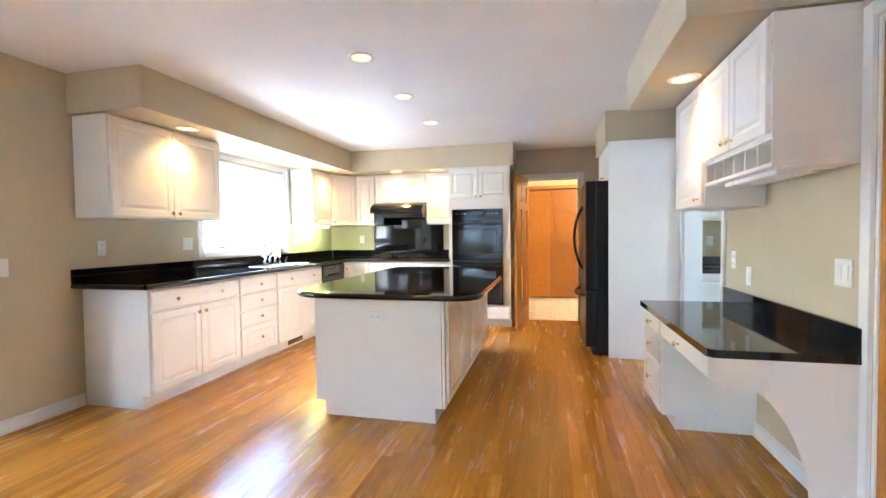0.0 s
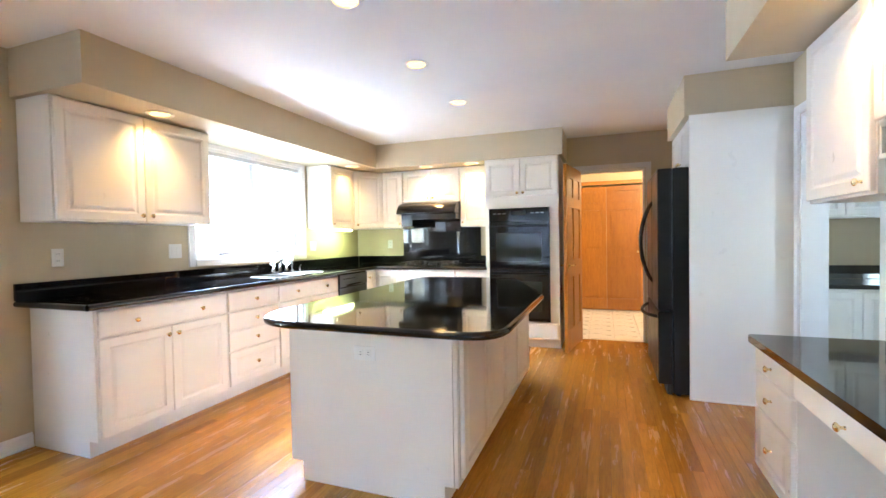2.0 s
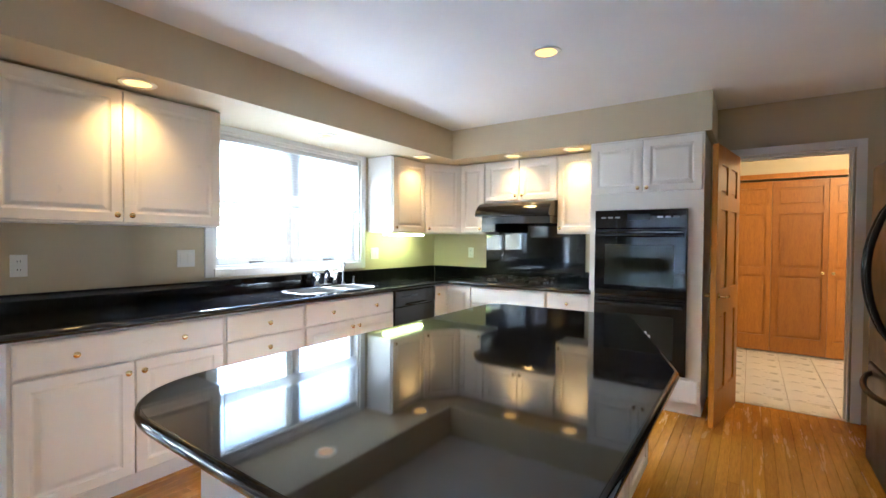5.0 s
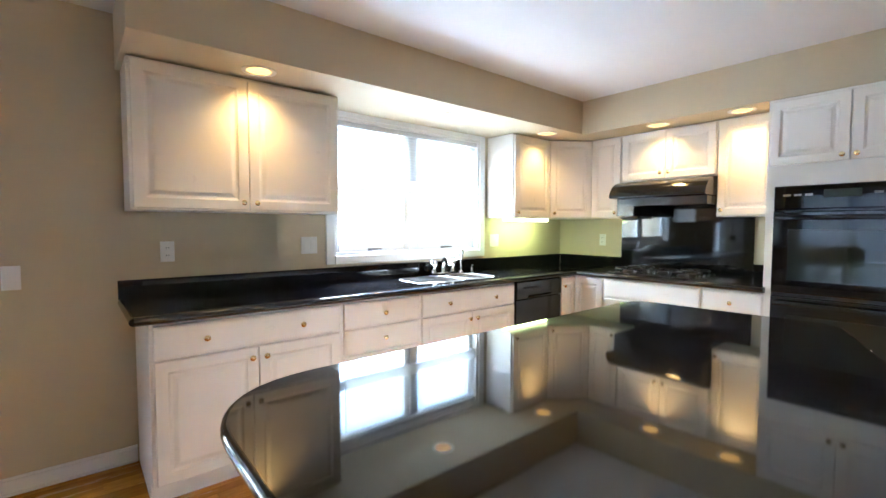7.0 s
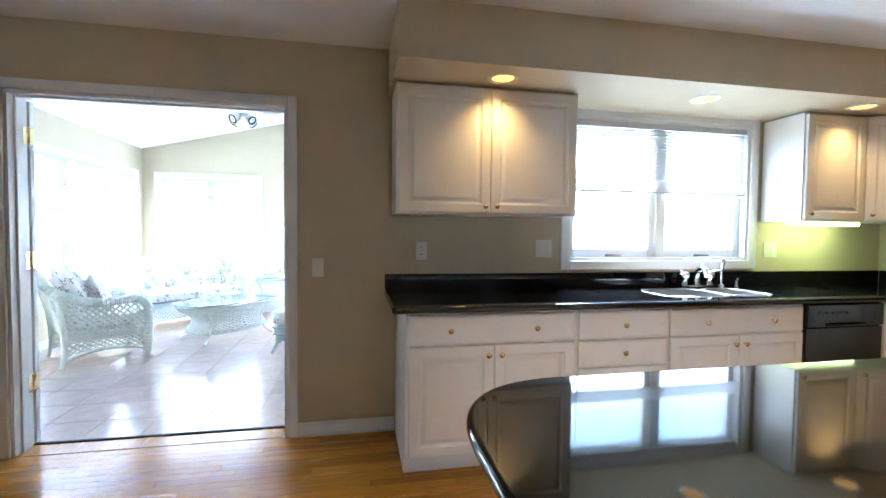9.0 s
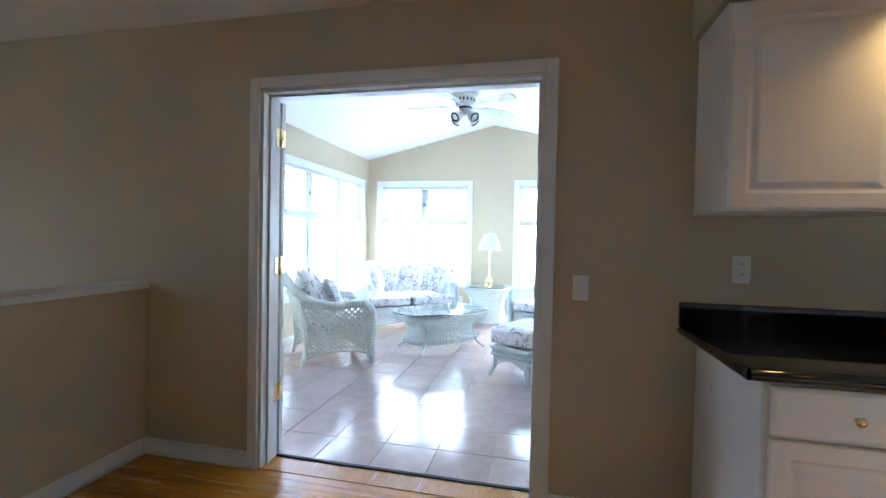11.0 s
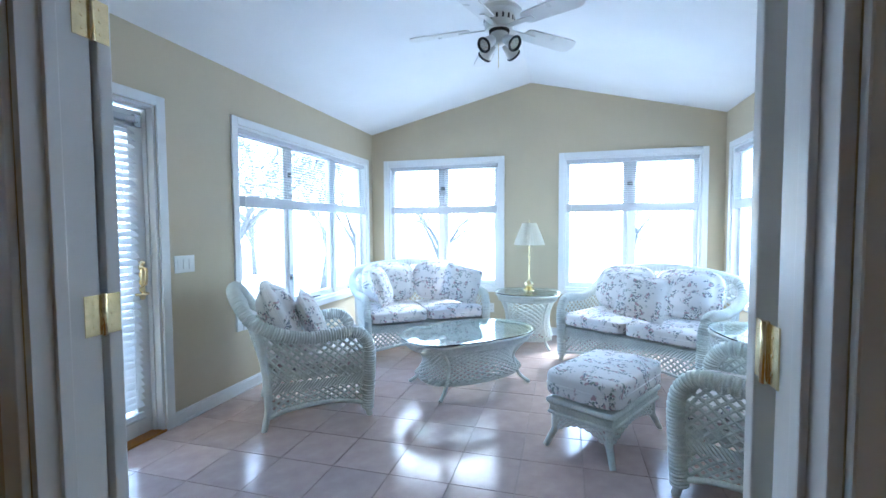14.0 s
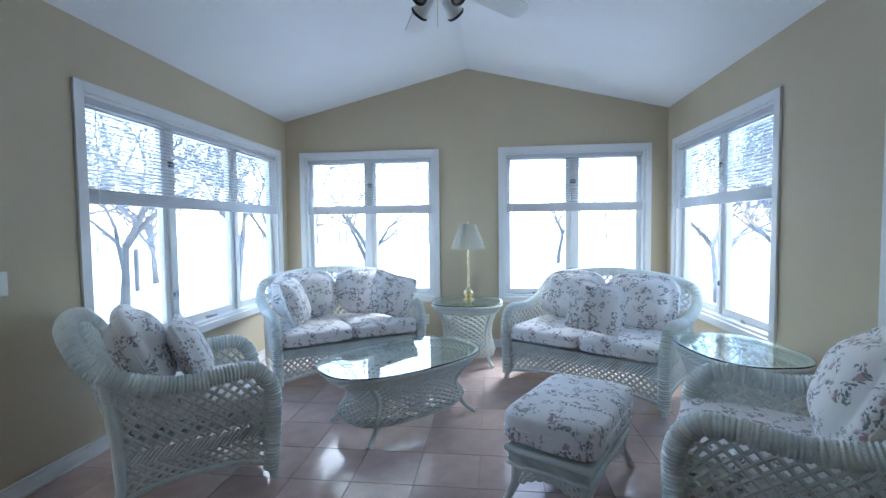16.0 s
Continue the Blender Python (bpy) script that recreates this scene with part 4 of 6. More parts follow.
fp = solid("tall_panel", B(1.095, EX - 0.001, 4.748, 4.769, 0.0, SZ - 0.012, 0.002), M_WHITE, "tall white side panel beside refrigerator", "panel")
part("edge_band", B(1.0905, 1.0945, 4.749, 4.768, 0.0, SZ - 0.013), M_WHITE, fp)
part("shoe_moulding", B(1.10, EX - 0.002, 4.738, 4.7475, 0.001, 0.014, 0.003), M_WHITE, fp)
fp2 = solid("tall_panel", B(1.11, EX - 0.001, 5.70, 5.72, 0.0, SZ - 0.012, 0.002), M_WHITE, "tall white side panel beside refrigerator", "panel")
cabinet("fridge_cabinet", facing(1.118, 5.699, 0, -90), 0.928, 0.595, 1.765, SZ - 0.014,
        [("door", 0.008, 0.464, 1.775, SZ - 0.02, [(0.43, 1.82)]), ("door", 0.468, 0.92, 1.775, SZ - 0.02, [(0.50, 1.82)])], "white cabinet above refrigerator", 0, "wall cabinets")

# ---- desk corner ----
dk = cabinet("desk_pedestal", facing(1.215, 3.62, 0, -90), 0.47, EX - 1.217, 0, 0.698,
             [("drawer", 0.01, 0.46, 0.575, 0.68, [(0.24, 0.63)]), ("drawer", 0.01, 0.46, 0.40, 0.567, [(0.24, 0.485)]), ("door", 0.01, 0.46, 0.10, 0.392, [(0.24, 0.26)])],
             "white three-drawer desk pedestal with brass knobs", 0.085, "")
desk = thing("desk", pose(0, 0, 0), "built-in desk with polished black granite top", "desk")
part("top", prism(rounded([(1.175, 2.215), (EX - 0.001, 2.215), (EX - 0.001, 3.64), (1.17, 3.64)], [0.03, 0.002, 0.002, 0.02], 4), 0.70, 0.735, 0.006), M_GRANITE, desk, "polished black granite desk top")
part("upstand", B(EX - 0.022, EX - 0.0008, 2.217, 3.64, 0.7355, 0.842, 0.003), M_GRANITE, desk)
ap = part("knee_drawer", B(1.215, 1.235, 2.265, 3.148, 0.58, 0.699, 0.002), M_WHITE, desk)
kd = part("drawer_front", nested(bmesh.new(), 0.01, 0.87, 0.59, 0.692, FLAT), M_WHITE, desk, m=pose(1.2145, 3.147, 0, 0, 0, -90))
knob(kd, 0.42, 0.635)
# end panel with a sweeping cut-out
bm = bmesh.new()
arch = [(1.205, 0.615)] + [(1.255 + 0.31 * math.sin(radians(i * 6)), 0.05 + 0.545 * math.cos(radians(i * 6))) for i in range(16)] + [(1.566, 0.0), (EX - 0.002, 0.0)]
for (xa, za), (xb, zb) in zip(arch, arch[1:]):
    q = [bm.verts.new(p) for p in ((xa, 2.228, za), (xb, 2.228, zb), (xb, 2.228, 0.699), (xa, 2.228, 0.699), (xa, 2.25, za), (xb, 2.25, zb), (xb, 2.25, 0.699), (xa, 2.25, 0.699))]
    for f in ((0, 1, 2, 3), (7, 6, 5, 4), (0, 4, 5, 1), (2, 6, 7, 3)):
        bm.faces.new([q[i] for i in f])
bmesh.ops.remove_doubles(bm, verts=bm.verts, dist=1e-5)
part("end_panel", bm, M_WHITE, desk, "white end panel with curved cut-out")

EU = 1.42
cabinet("wall_cabinet", facing(EU, 3.62, 0, -90), 0.56, EX - EU - 0.002, 1.375, UT, [("door", 0.01, 0.55, 1.385, UT - 0.012, [(0.50, 1.425)])], "white tall wall cabinet above desk", 0, "wall cabinets")
cabinet("wall_cabinet", facing(EU, 3.058, 0, -90), 0.80, EX - EU - 0.002, 1.62, UT,
        [("door", 0.01, 0.398, 1.63, UT - 0.012, [(0.36, 1.675)]), ("door", 0.402, 0.79, 1.63, UT - 0.012, [(0.44, 1.675)])], "white two-door wall cabinet above pigeonholes", 0, "wall cabinets")
pg = thing("pigeonhole_shelf", facing(EU, 3.057, 0, -90), "white row of letter pigeonholes under cabinet", "shelf")
part("shelf", B(0.002, 0.798, 0, 0.31, 1.495, 1.513, 0.002), M_WHITE, pg)
part("top_board", B(0.002, 0.798, 0.002, 0.31, 1.608, 1.619), M_WHITE, pg)
part("back_board", B(0.002, 0.798, 0.20, 0.212, 1.5135, 1.6075), M_WHITE, pg)
for i in range(7):
    x = 0.002 + i * 0.1304
    part("divider", B(x, x + 0.012, 0.003, 0.199, 1.5135, 1.6075), M_WHITE, pg)
part("end_board", B(0.786, 0.798, 0.2125, 0.31, 1.5135, 1.6075), M_WHITE, pg)
part("lamp_housing", B(0.15, 0.72, 0.05, 0.17, 1.470, 1.4945, 0.006), M_PLASTIC, pg, "slim white under-shelf light, unlit")
plate("thermostat_plate", facing(EX - 0.0005, 3.50, 1.04, -90), "white double outlet above desk")
plate("phone_plate", facing(EX - 0.0005, 3.27, 0.95, -90), "white phone plate above desk", 1, "switch")
plate("light_switch", facing(EX - 0.0005, 2.36, 1.05, -90), "white double switch plate beside door", 2, "switch")

# bar seen through the passage
cabinet("bar_cabinet", facing(EX + 0.16, PY, 0, 0), 2.2, 0.595, 0, 0.77, [("door", 0.02, 0.55, 0.12, 0.75, []), ("door", 0.555, 1.1, 0.12, 0.75, [])], "white bar base cabinet", 0.1, "")
solid("bar_countertop", B(EX + 0.155, 4.0, PY - 0.025, PY + 0.599, 0.772, 0.808, 0.004), M_GRANITE, "black granite bar top with upstand", "countertop")
solid("bar_backsplash", B(EX + 0.155, 4.0, PY + 0.575, PY + 0.599, 0.809, 0.93, 0.003), M_GRANITE, "black granite bar upstand", "backsplash")
cabinet("bar_wall_cabinet", facing(EX + 0.16, PY + 0.28, 0, 0), 2.2, 0.315, 1.36, 2.2, [("door", 0.02, 0.55, 1.38, 2.18, []), ("door", 0.555, 1.1, 1.38, 2.18, [])], "white wall cabinet above bar", 0, "")
plate("light_switch", facing(2.42, PY + 0.5995, 1.12, 0), "white switch plate above bar", 1, "switch")


# ---- the setting: sunroom ----
RX, RS, RN, RE, AZ, AY = -7.615, -0.78, 3.348, 2.518, 3.012, 1.284
XE = WX - WT
setting("wall_sun_south", wall_mesh(XE - RX + 0.15, RE, WT, [(0.63, 1.40, 0.0, 2.07), (2.11, 4.42, 0.555, 2.11)]), M_WALL, "beige sunroom wall with patio door and window", m=facing(XE, RS, 0, 180))
setting("wall_sun_north", wall_mesh(XE - RX + 0.15, RE, WT, [(0.212, 1.757, 0.56, 2.107)]), M_WALL, "beige sunroom wall with window", m=facing(RX - 0.0, RN, 0, 0))
west = wall_mesh(RN - RS + 2 * WT, RE, WT, [(0.38, 1.839, 0.56, 2.105), (2.603, 4.054, 0.56, 2.105)])
gab = [west.verts.new(p) for p in ((0.0, 0, RE), (RN - RS + 2 * WT, 0, RE), ((RN - RS) / 2 + WT, 0, AZ + 0.02), (0.0, WT, RE), (RN - RS + 2 * WT, WT, RE), ((RN - RS) / 2 + WT, WT, AZ + 0.02))]
for f in ((0, 1, 2), (5, 4, 3), (0, 2, 5, 3), (1, 4, 5, 2), (0, 3, 4, 1)):
    west.faces.new([gab[i] for i in f])
setting("wall_sun_west", west, M_WALL, "beige gable wall with two windows", m=facing(RX, RS - WT, 0, 90))
for nm, ys in (("ceiling_sun_south", (RS - WT, AY)), ("ceiling_sun_north", (AY, RN + WT))):
    slope = (AZ - RE) / (AY - RS)
    z0, z1 = [AZ - abs(y - AY) * slope for y in ys]
    bm = bmesh.new()
    vs = [bm.verts.new(p) for p in ((RX - WT, ys[0], z0), (XE, ys[0], z0), (XE, ys[1], z1), (RX - WT, ys[1], z1), (RX - WT, ys[0], z0 + 0.15), (XE, ys[0], z0 + 0.15), (XE, ys[1], z1 + 0.15), (RX - WT, ys[1], z1 + 0.15))]
    for f in ((3, 2, 1, 0), (4, 5, 6, 7), (0, 1, 5, 4), (1, 2, 6, 5), (2, 3, 7, 6), (3, 0, 4, 7)):
        bm.faces.new([vs[i] for i in f])
    setting(nm, bm, M_CEIL, "white sloped sunroom ceiling")
setting("floor_sun", B(RX - WT, XE + 0.02, RS - WT, RN + WT, -0.2, -0.006), M_GROUT, "grout bed of the sunroom tiles")
baseboard(XE - 1.46, RS + 0.001, RX + 0.02, RS + 0.001, -1)
baseboard(RX + 0.001, RS + 0.02, RX + 0.001, RN - 0.02, -1)
baseboard(RX + 0.02, RN - 0.001, XE - 0.9, RN - 0.001, -1)


def window(name, m, w, z0, z1, lights, label, open_w=0.045, latches=(0.18, 0.80)):
    """Casement window: casing round an opening w wide, sill, mullions, sashes, panes, locks and cranks; the room on the -y side."""
    c = 0.062
    root = setting(name, B(-c, 0, -0.018, -0.0005, z0 - c, z1 + c, 0.004), M_TRIM, label, m=m)
    part("trim", B(w, w + c, -0.018, -0.0005, z0 - c, z1 + c, 0.004), M_TRIM, root)
    part("trim", B(0.0005, w - 0.0005, -0.018, -0.0005, z1, z1 + c, 0.004), M_TRIM, root)
    part("window_sill", B(0.0005, w - 0.0005, -0.026, -0.0005, z0 - c, z0 - 0.0005, 0.005), M_TRIM, root)
    g = bmesh.new()
    for a in ((0, 0.02, z0, z1), (w - 0.02, w, z0, z1), (0.0201, w - 0.0201, z0, z0 + 0.02), (0.0201, w - 0.0201, z1 - 0.02, z1)):
        box(g, a[0], a[1], 0.0, 0.13, a[2], a[3])
    part("window_frame", g, M_TRIM, root)
    n = len(lights)
    total = sum(lights)
    x = 0.02
    span = w - 0.04
    for i, share in enumerate(lights):
        xa, xb = x, x + span * share / total
        x = xb
        la, lb = xa + (0.0 if i == 0 else 0.022), xb - (0.0 if i == n - 1 else 0.022)
        if i:
            part("mullion", B(xa - 0.022, xa + 0.022, 0.042, 0.128, z0 + 0.0205, z1 - 0.0205, 0.003), M_TRIM, root)
        s = bmesh.new()
        sw = 0.048
        for a in ((la, la + sw, z0 + 0.021, z1 - 0.021), (lb - sw, lb, z0 + 0.021, z1 - 0.021), (la + sw + 0.0002, lb - sw - 0.0002, z0 + 0.021, z0 + 0.021 + sw * 1.2), (la + sw + 0.0002, lb - sw - 0.0002, z1 - 0.021 - sw, z1 - 0.021)):
            box(s, a[0] + 0.0006, a[1] - 0.0006, 0.06, 0.105, a[2], a[3], 0.004)
        sash = part("sash", s, M_TRIM, root)
        pane = part("pane", B(la + sw + 0.0005, lb - sw - 0.0005, 0.08, 0.084, z0 + 0.08, z1 - 0.0695), M_PANE, sash, "clear window pane")
        pane.visible_shadow = False
        part("crank", tube([((la + lb) / 2 - 0.05, 0.052, z0 + 0.03), ((la + lb) / 2, 0.03, z0 + 0.034), ((la + lb) / 2 + 0.05, 0.02, z0 + 0.034)], [0.012, 0.008, 0.006], 6), M_STEEL, root, "grey window crank", True)
        if i < n - 1 and i % 2 == 0:
            for zf in latches:
                zz = z0 + (z1 - z0) * zf
                lk = bmesh.new()
                box(lk, xb - 0.03, xb + 0.03, 0.0365, 0.0415, zz - 0.028, zz + 0.028, 0.002)
                box(lk, xb - 0.012, xb + 0.012, 0.026, 0.036, zz - 0.02, zz + 0.012, 0.003)
                part("latch", lk, M_STEEL, root, "metal sash latch")
    return root


def blind(m, w, z_top, z_bot, label, tilt=36, pitch=0.024, stack=0.075, depth=0.03, vin=M_SLAT):
    """Horizontal slat blind drawn half up: head rail, slats, gathered stack with bottom rail, ladder cords."""
    b = thing("window_blind", m, label, "blind", "white slat blinds")
    part("head_rail", B(0.004, w - 0.004, 0.0, 0.036, z_top - 0.036, z_top, 0.003), M_SLAT, b)
    n = int((z_top - 0.05 - z_bot - stack) / pitch)
    sm = None
    a = radians(tilt)
    for i in range(n):
        z = z_top - 0.05 - i * pitch
        if sm is None:
            bm = bmesh.new()
            pr = [(-depth / 2, -0.0012), (0, 0.0012), (depth / 2, -0.0012)]
            lo, hi = [], []
            for x in (0.008, w - 0.008):
                lo.append([bm.verts.new((x, y * math.cos(a), q + y * math.sin(a))) for y, q in pr])
                hi.append([bm.verts.new((x, y * math.cos(a), q + 0.0009 + y * math.sin(a))) for y, q in pr])
            for L in (lo, hi):
                for j in range(2):
                    bm.faces.new((L[0][j], L[0][j + 1], L[1][j + 1], L[1][j]))
            for j in (0, 2):
                bm.faces.new((lo[0][j], lo[1][j], hi[1][j], hi[0][j]))
            sm = mesh_of("slat", bm, vin)
        o = new("slat", sm)
        o.parent = b
        o.location = (0, 0.018, z)
    st = bmesh.new()
    k = int(stack / 0.005)
    zs = [z_bot + 0.0135 + i * 0.005 for i in range(k + 1)]
    edge = [(0.003 if i % 2 else 0.0055, z) for i, z in enumerate(zs)]
    sweep_x(edge + [(0.033 if i % 2 else 0.0305, z) for i, z in reversed(list(enumerate(zs)))], 0.008, w - 0.008, st)
    part("gathered_fold", st, vin, b)
    part("bottom_rail", B(0.006, w - 0.006, 0.002, 0.034, z_bot, z_bot + 0.013, 0.003), M_SLAT, b)
    for f in ((0.1, 0.9) if w < 1 else (0.08, 0.36, 0.64, 0.92)):
        cd_ = bmesh.new()
        for y in (0.004, 0.032):
            box(cd_, w * f - 0.0007, w * f + 0.0007, y - 0.0007, y + 0.0007, z_bot + 0.014, z_top - 0.037)
        part("cord", cd_, M_SLAT, b)
    wand = part("wand", tube([(0.06, -0.006, z_top - 0.04), (0.062, -0.008, z_top - 0.62)], 0.0035, 6), M_PLASTIC, b)
    return b


window("window_1", facing(WX, 3.895, 0, 90), 1.45, 1.095, 2.09, (1, 1), "white casement window over kitchen sink", latches=())
blind(facing(WX - 0.004, 3.917, 0, 90), 1.406, 2.066, 1.575, "white slat blind raised half way over sink", 50, 0.022, vin=M_SINKSLAT)
window("window_2", facing(XE - 2.11, RS, 0, 180), 2.31, 0.555, 2.11, (1, 1.15, 1), "white three-part casement window")
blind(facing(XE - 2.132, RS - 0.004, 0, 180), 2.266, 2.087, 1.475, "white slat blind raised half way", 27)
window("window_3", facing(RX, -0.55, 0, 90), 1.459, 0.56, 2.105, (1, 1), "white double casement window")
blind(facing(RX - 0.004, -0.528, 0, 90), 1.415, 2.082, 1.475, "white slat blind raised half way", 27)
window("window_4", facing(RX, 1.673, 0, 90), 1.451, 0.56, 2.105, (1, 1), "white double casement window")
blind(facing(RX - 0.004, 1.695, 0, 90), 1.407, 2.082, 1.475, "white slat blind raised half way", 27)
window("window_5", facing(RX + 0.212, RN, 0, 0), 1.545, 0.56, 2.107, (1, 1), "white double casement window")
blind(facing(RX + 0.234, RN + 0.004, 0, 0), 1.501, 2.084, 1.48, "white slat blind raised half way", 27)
window("window_6", facing(EX + 0.15 - 0.5, SY, 0, 180), 1.8, 0.45, 2.1, (1, 1), "white window behind the dining end")
window("window_7", facing(EX + 0.15 - 2.7, SY, 0, 180), 1.7, 0.45, 2.1, (1, 1), "white window behind the dining end")

blind(facing(EX + 0.15 - 0.522, SY - 0.004, 0, 180), 1.756, 2.075, 0.47, "white slat blind let down", 52)
blind(facing(EX + 0.15 - 2.722, SY - 0.004, 0, 180), 1.656, 2.075, 0.47, "white slat blind let down", 52)

# patio door with a closed blind over its glass
casing("door_frame_5", facing(XE - 0.63, RS, 0, 180), 0.77, 2.07, w=0.062, label="white casing of the patio door")
pd = thing("patio_door", facing(XE - 0.65, RS - 0.078, 0, 180), "white glazed patio door with closed slat blind", "door")
g = bmesh.new()
for a in ((0, 0.10, 0.01, 2.03), (0.63, 0.73, 0.01, 2.03), (0.1003, 0.6297, 0.01, 0.16), (0.1003, 0.6297, 1.91, 2.03)):
    box(g, a[0], a[1], 0, 0.045, a[2], a[3], 0.003)
part("leaf_frame", g, M_TRIM, pd)
part("pane", B(0.1005, 0.6295, 0.02, 0.025, 0.1605, 1.9095), M_PANE, pd, "door glass").visible_shadow = False
hb = bmesh.new()
box(hb, 0.665, 0.705, -0.006, -0.0005, 0.86, 1.10, 0.004)
tube([(0.685, -0.008, 0.90), (0.685, -0.045, 0.90), (0.65, -0.052, 0.895), (0.60, -0.05, 0.905)], [0.010, 0.010, 0.009, 0.007], 8, hb)
tube([(0.685, -0.006, 1.06), (0.685, -0.04, 1.055), (0.685, -0.045, 1.03), (0.685, -0.035, 0.96), (0.685, -0.008, 0.94)], 0.008, 8, hb)
lathe([(0.018, 0), (0.016, 0.012), (0.006, 0.02)], 12, hb, (0.685, -0.006, 1.09), Matrix.Rotation(math.pi / 2, 4, "X"))
part("door_handle", hb, M_BRASS, pd, "polished brass handle set", True)
part("closer", B(0.655, 0.70, -0.03, -0.0005, 1.925, 2.0, 0.004), M_STEEL, pd, "grey door hardware")
blind(facing(XE - 0.72, RS - 0.038, 0, 180), 0.585, 1.985, 0.12, "white closed slat blind on patio door", 42, 0.044, 0.03, 0.05, M_DOORSLAT)
setting("door_sill", B(XE - 1.40, XE - 0.63, RS - 0.14, RS + 0.012, -0.005, 0.012, 0.003), M_DOORWOOD, "oak patio door threshold")
plate("light_switch", facing(-4.575, RS + 0.0005, 1.065, 180), "white triple switch plate on beige wall", 3, "switch")
plate("outlet", facing(RX + 0.0005, 0.81, 0.30, 90), "white outlet low on sunroom wall")
casing("door_frame_6", facing(-4.98, RN, 0, 0), 0.80, 2.05, label="white casing on sunroom wall", stop=False)
part("blank_door", B(0.02, 0.78, 0.03, 0.06, 0.005, 2.03), M_TRIM, bpy.data.objects["door_frame_6"])


# ---- wicker furniture ----
def smooth_path(pts, step=0.013, closed=False):
    """Catmull-Rom through the points, evenly stepped."""
    P = [Vector(p) for p in pts]
    k = len(P)
    dense = []
    for i in range(k if closed else k - 1):
        p0, p1 = P[(i - 1) % k] if closed or i else P[0], P[i]
        p2 = P[(i + 1) % k]
        p3 = P[(i + 2) % k] if closed or i + 2 < k else P[-1]
        for j in range(16):
            t = j / 16
            dense.append(0.5 * ((2 * p1) + (p2 - p0) * t + (2 * p0 - 5 * p1 + 4 * p2 - p3) * t * t + (3 * p1 - p0 - 3 * p2 + p3) * t ** 3))
    dense.append(P[0] if closed else P[-1])
    out, need = [dense[0]], step
    for a, b in zip(dense, dense[1:]):
        L = (b - a).length
        while L >= need and L > 0:
            a = a + (b - a) * (need / L)
            out.append(a)
            L = (b - a).length
            need = step
        need -= L
    return out[:-1] if closed else out


def braid(pts, r, bm=None, closed=False, step=0.0105, seg=10, depth=0.11):
    """A wrapped cane roll: its radius swells at every turn of the wrapping."""
    p = smooth_path(pts, step, closed)
    if r > 0.03:
        p = smooth_path(pts, 0.0043, closed)
        return tube(p, [r * ((0.93, 1.0, 1.03, 1.0)[i % 4] + (-0.085 if i % 8 == 0 else (-0.04 if i % 8 in (1, 7) else 0.015)) + 0.012 * math.sin(i * 0.9)) for i in range(len(p))], 16, bm, closed)
    return tube(p, [r * (1 + (depth if i % 2 else 0) + 0.03 * math.sin(i * 1.7)) for i in range(len(p))], seg, bm, closed)


def lattice(S, na, nb, bm=None, r=0.0032, sub=6):
    """Crossed diagonal canes over a surface S(u, v), na cells along u and nb along v."""
    bm = bm or bmesh.new()
    for sgn in (1, -1):
        for c in range(-nb, na + 1):
            # the line u*na = c + v*nb (or its mirror)
            seg_pts = []
            lo, hi = max(0.0, -c / nb), min(1.0, (na - c) / nb)
            if hi - lo < 0.02:
                continue
            for j in range(sub + 1):
                v = lo + (hi - lo) * j / sub
                u = (c + v * nb) / na
                seg_pts.append(S(u if sgn > 0 else 1 - u, v))
            tube(seg_pts, r, 4, bm, squash=2.4)
    return bm


def woven_band(S, n, m, bm=None, amp=0.004):
    """A close-woven sheet over S(u, v) with its over-under relief."""
    bm = bm or bmesh.new()
    grid = []
    for i in range(n + 1):
        row = []
        for j in range(m + 1):
            p = Vector(S(i / n, j / m))
            q = Vector(S(min(1, i / n + 0.01), j / m)) - Vector(S(max(0, i / n - 0.01), j / m))
            w = Vector(S(i / n, min(1, j / m + 0.01))) - Vector(S(i / n, max(0, j / m - 0.01)))
            nr = q.cross(w)
            nr = nr.normalized() if nr.length > 1e-9 else Vector((0, 0, 1))
            row.append(bm.verts.new(p + nr * amp * (1 if (i + j) % 2 else -1)))
        grid.append(row)
    for i in range(n):
        for j in range(m):
            bm.faces.new((grid[i][j], grid[i + 1][j], grid[i + 1][j + 1], grid[i][j + 1]))
    return bm


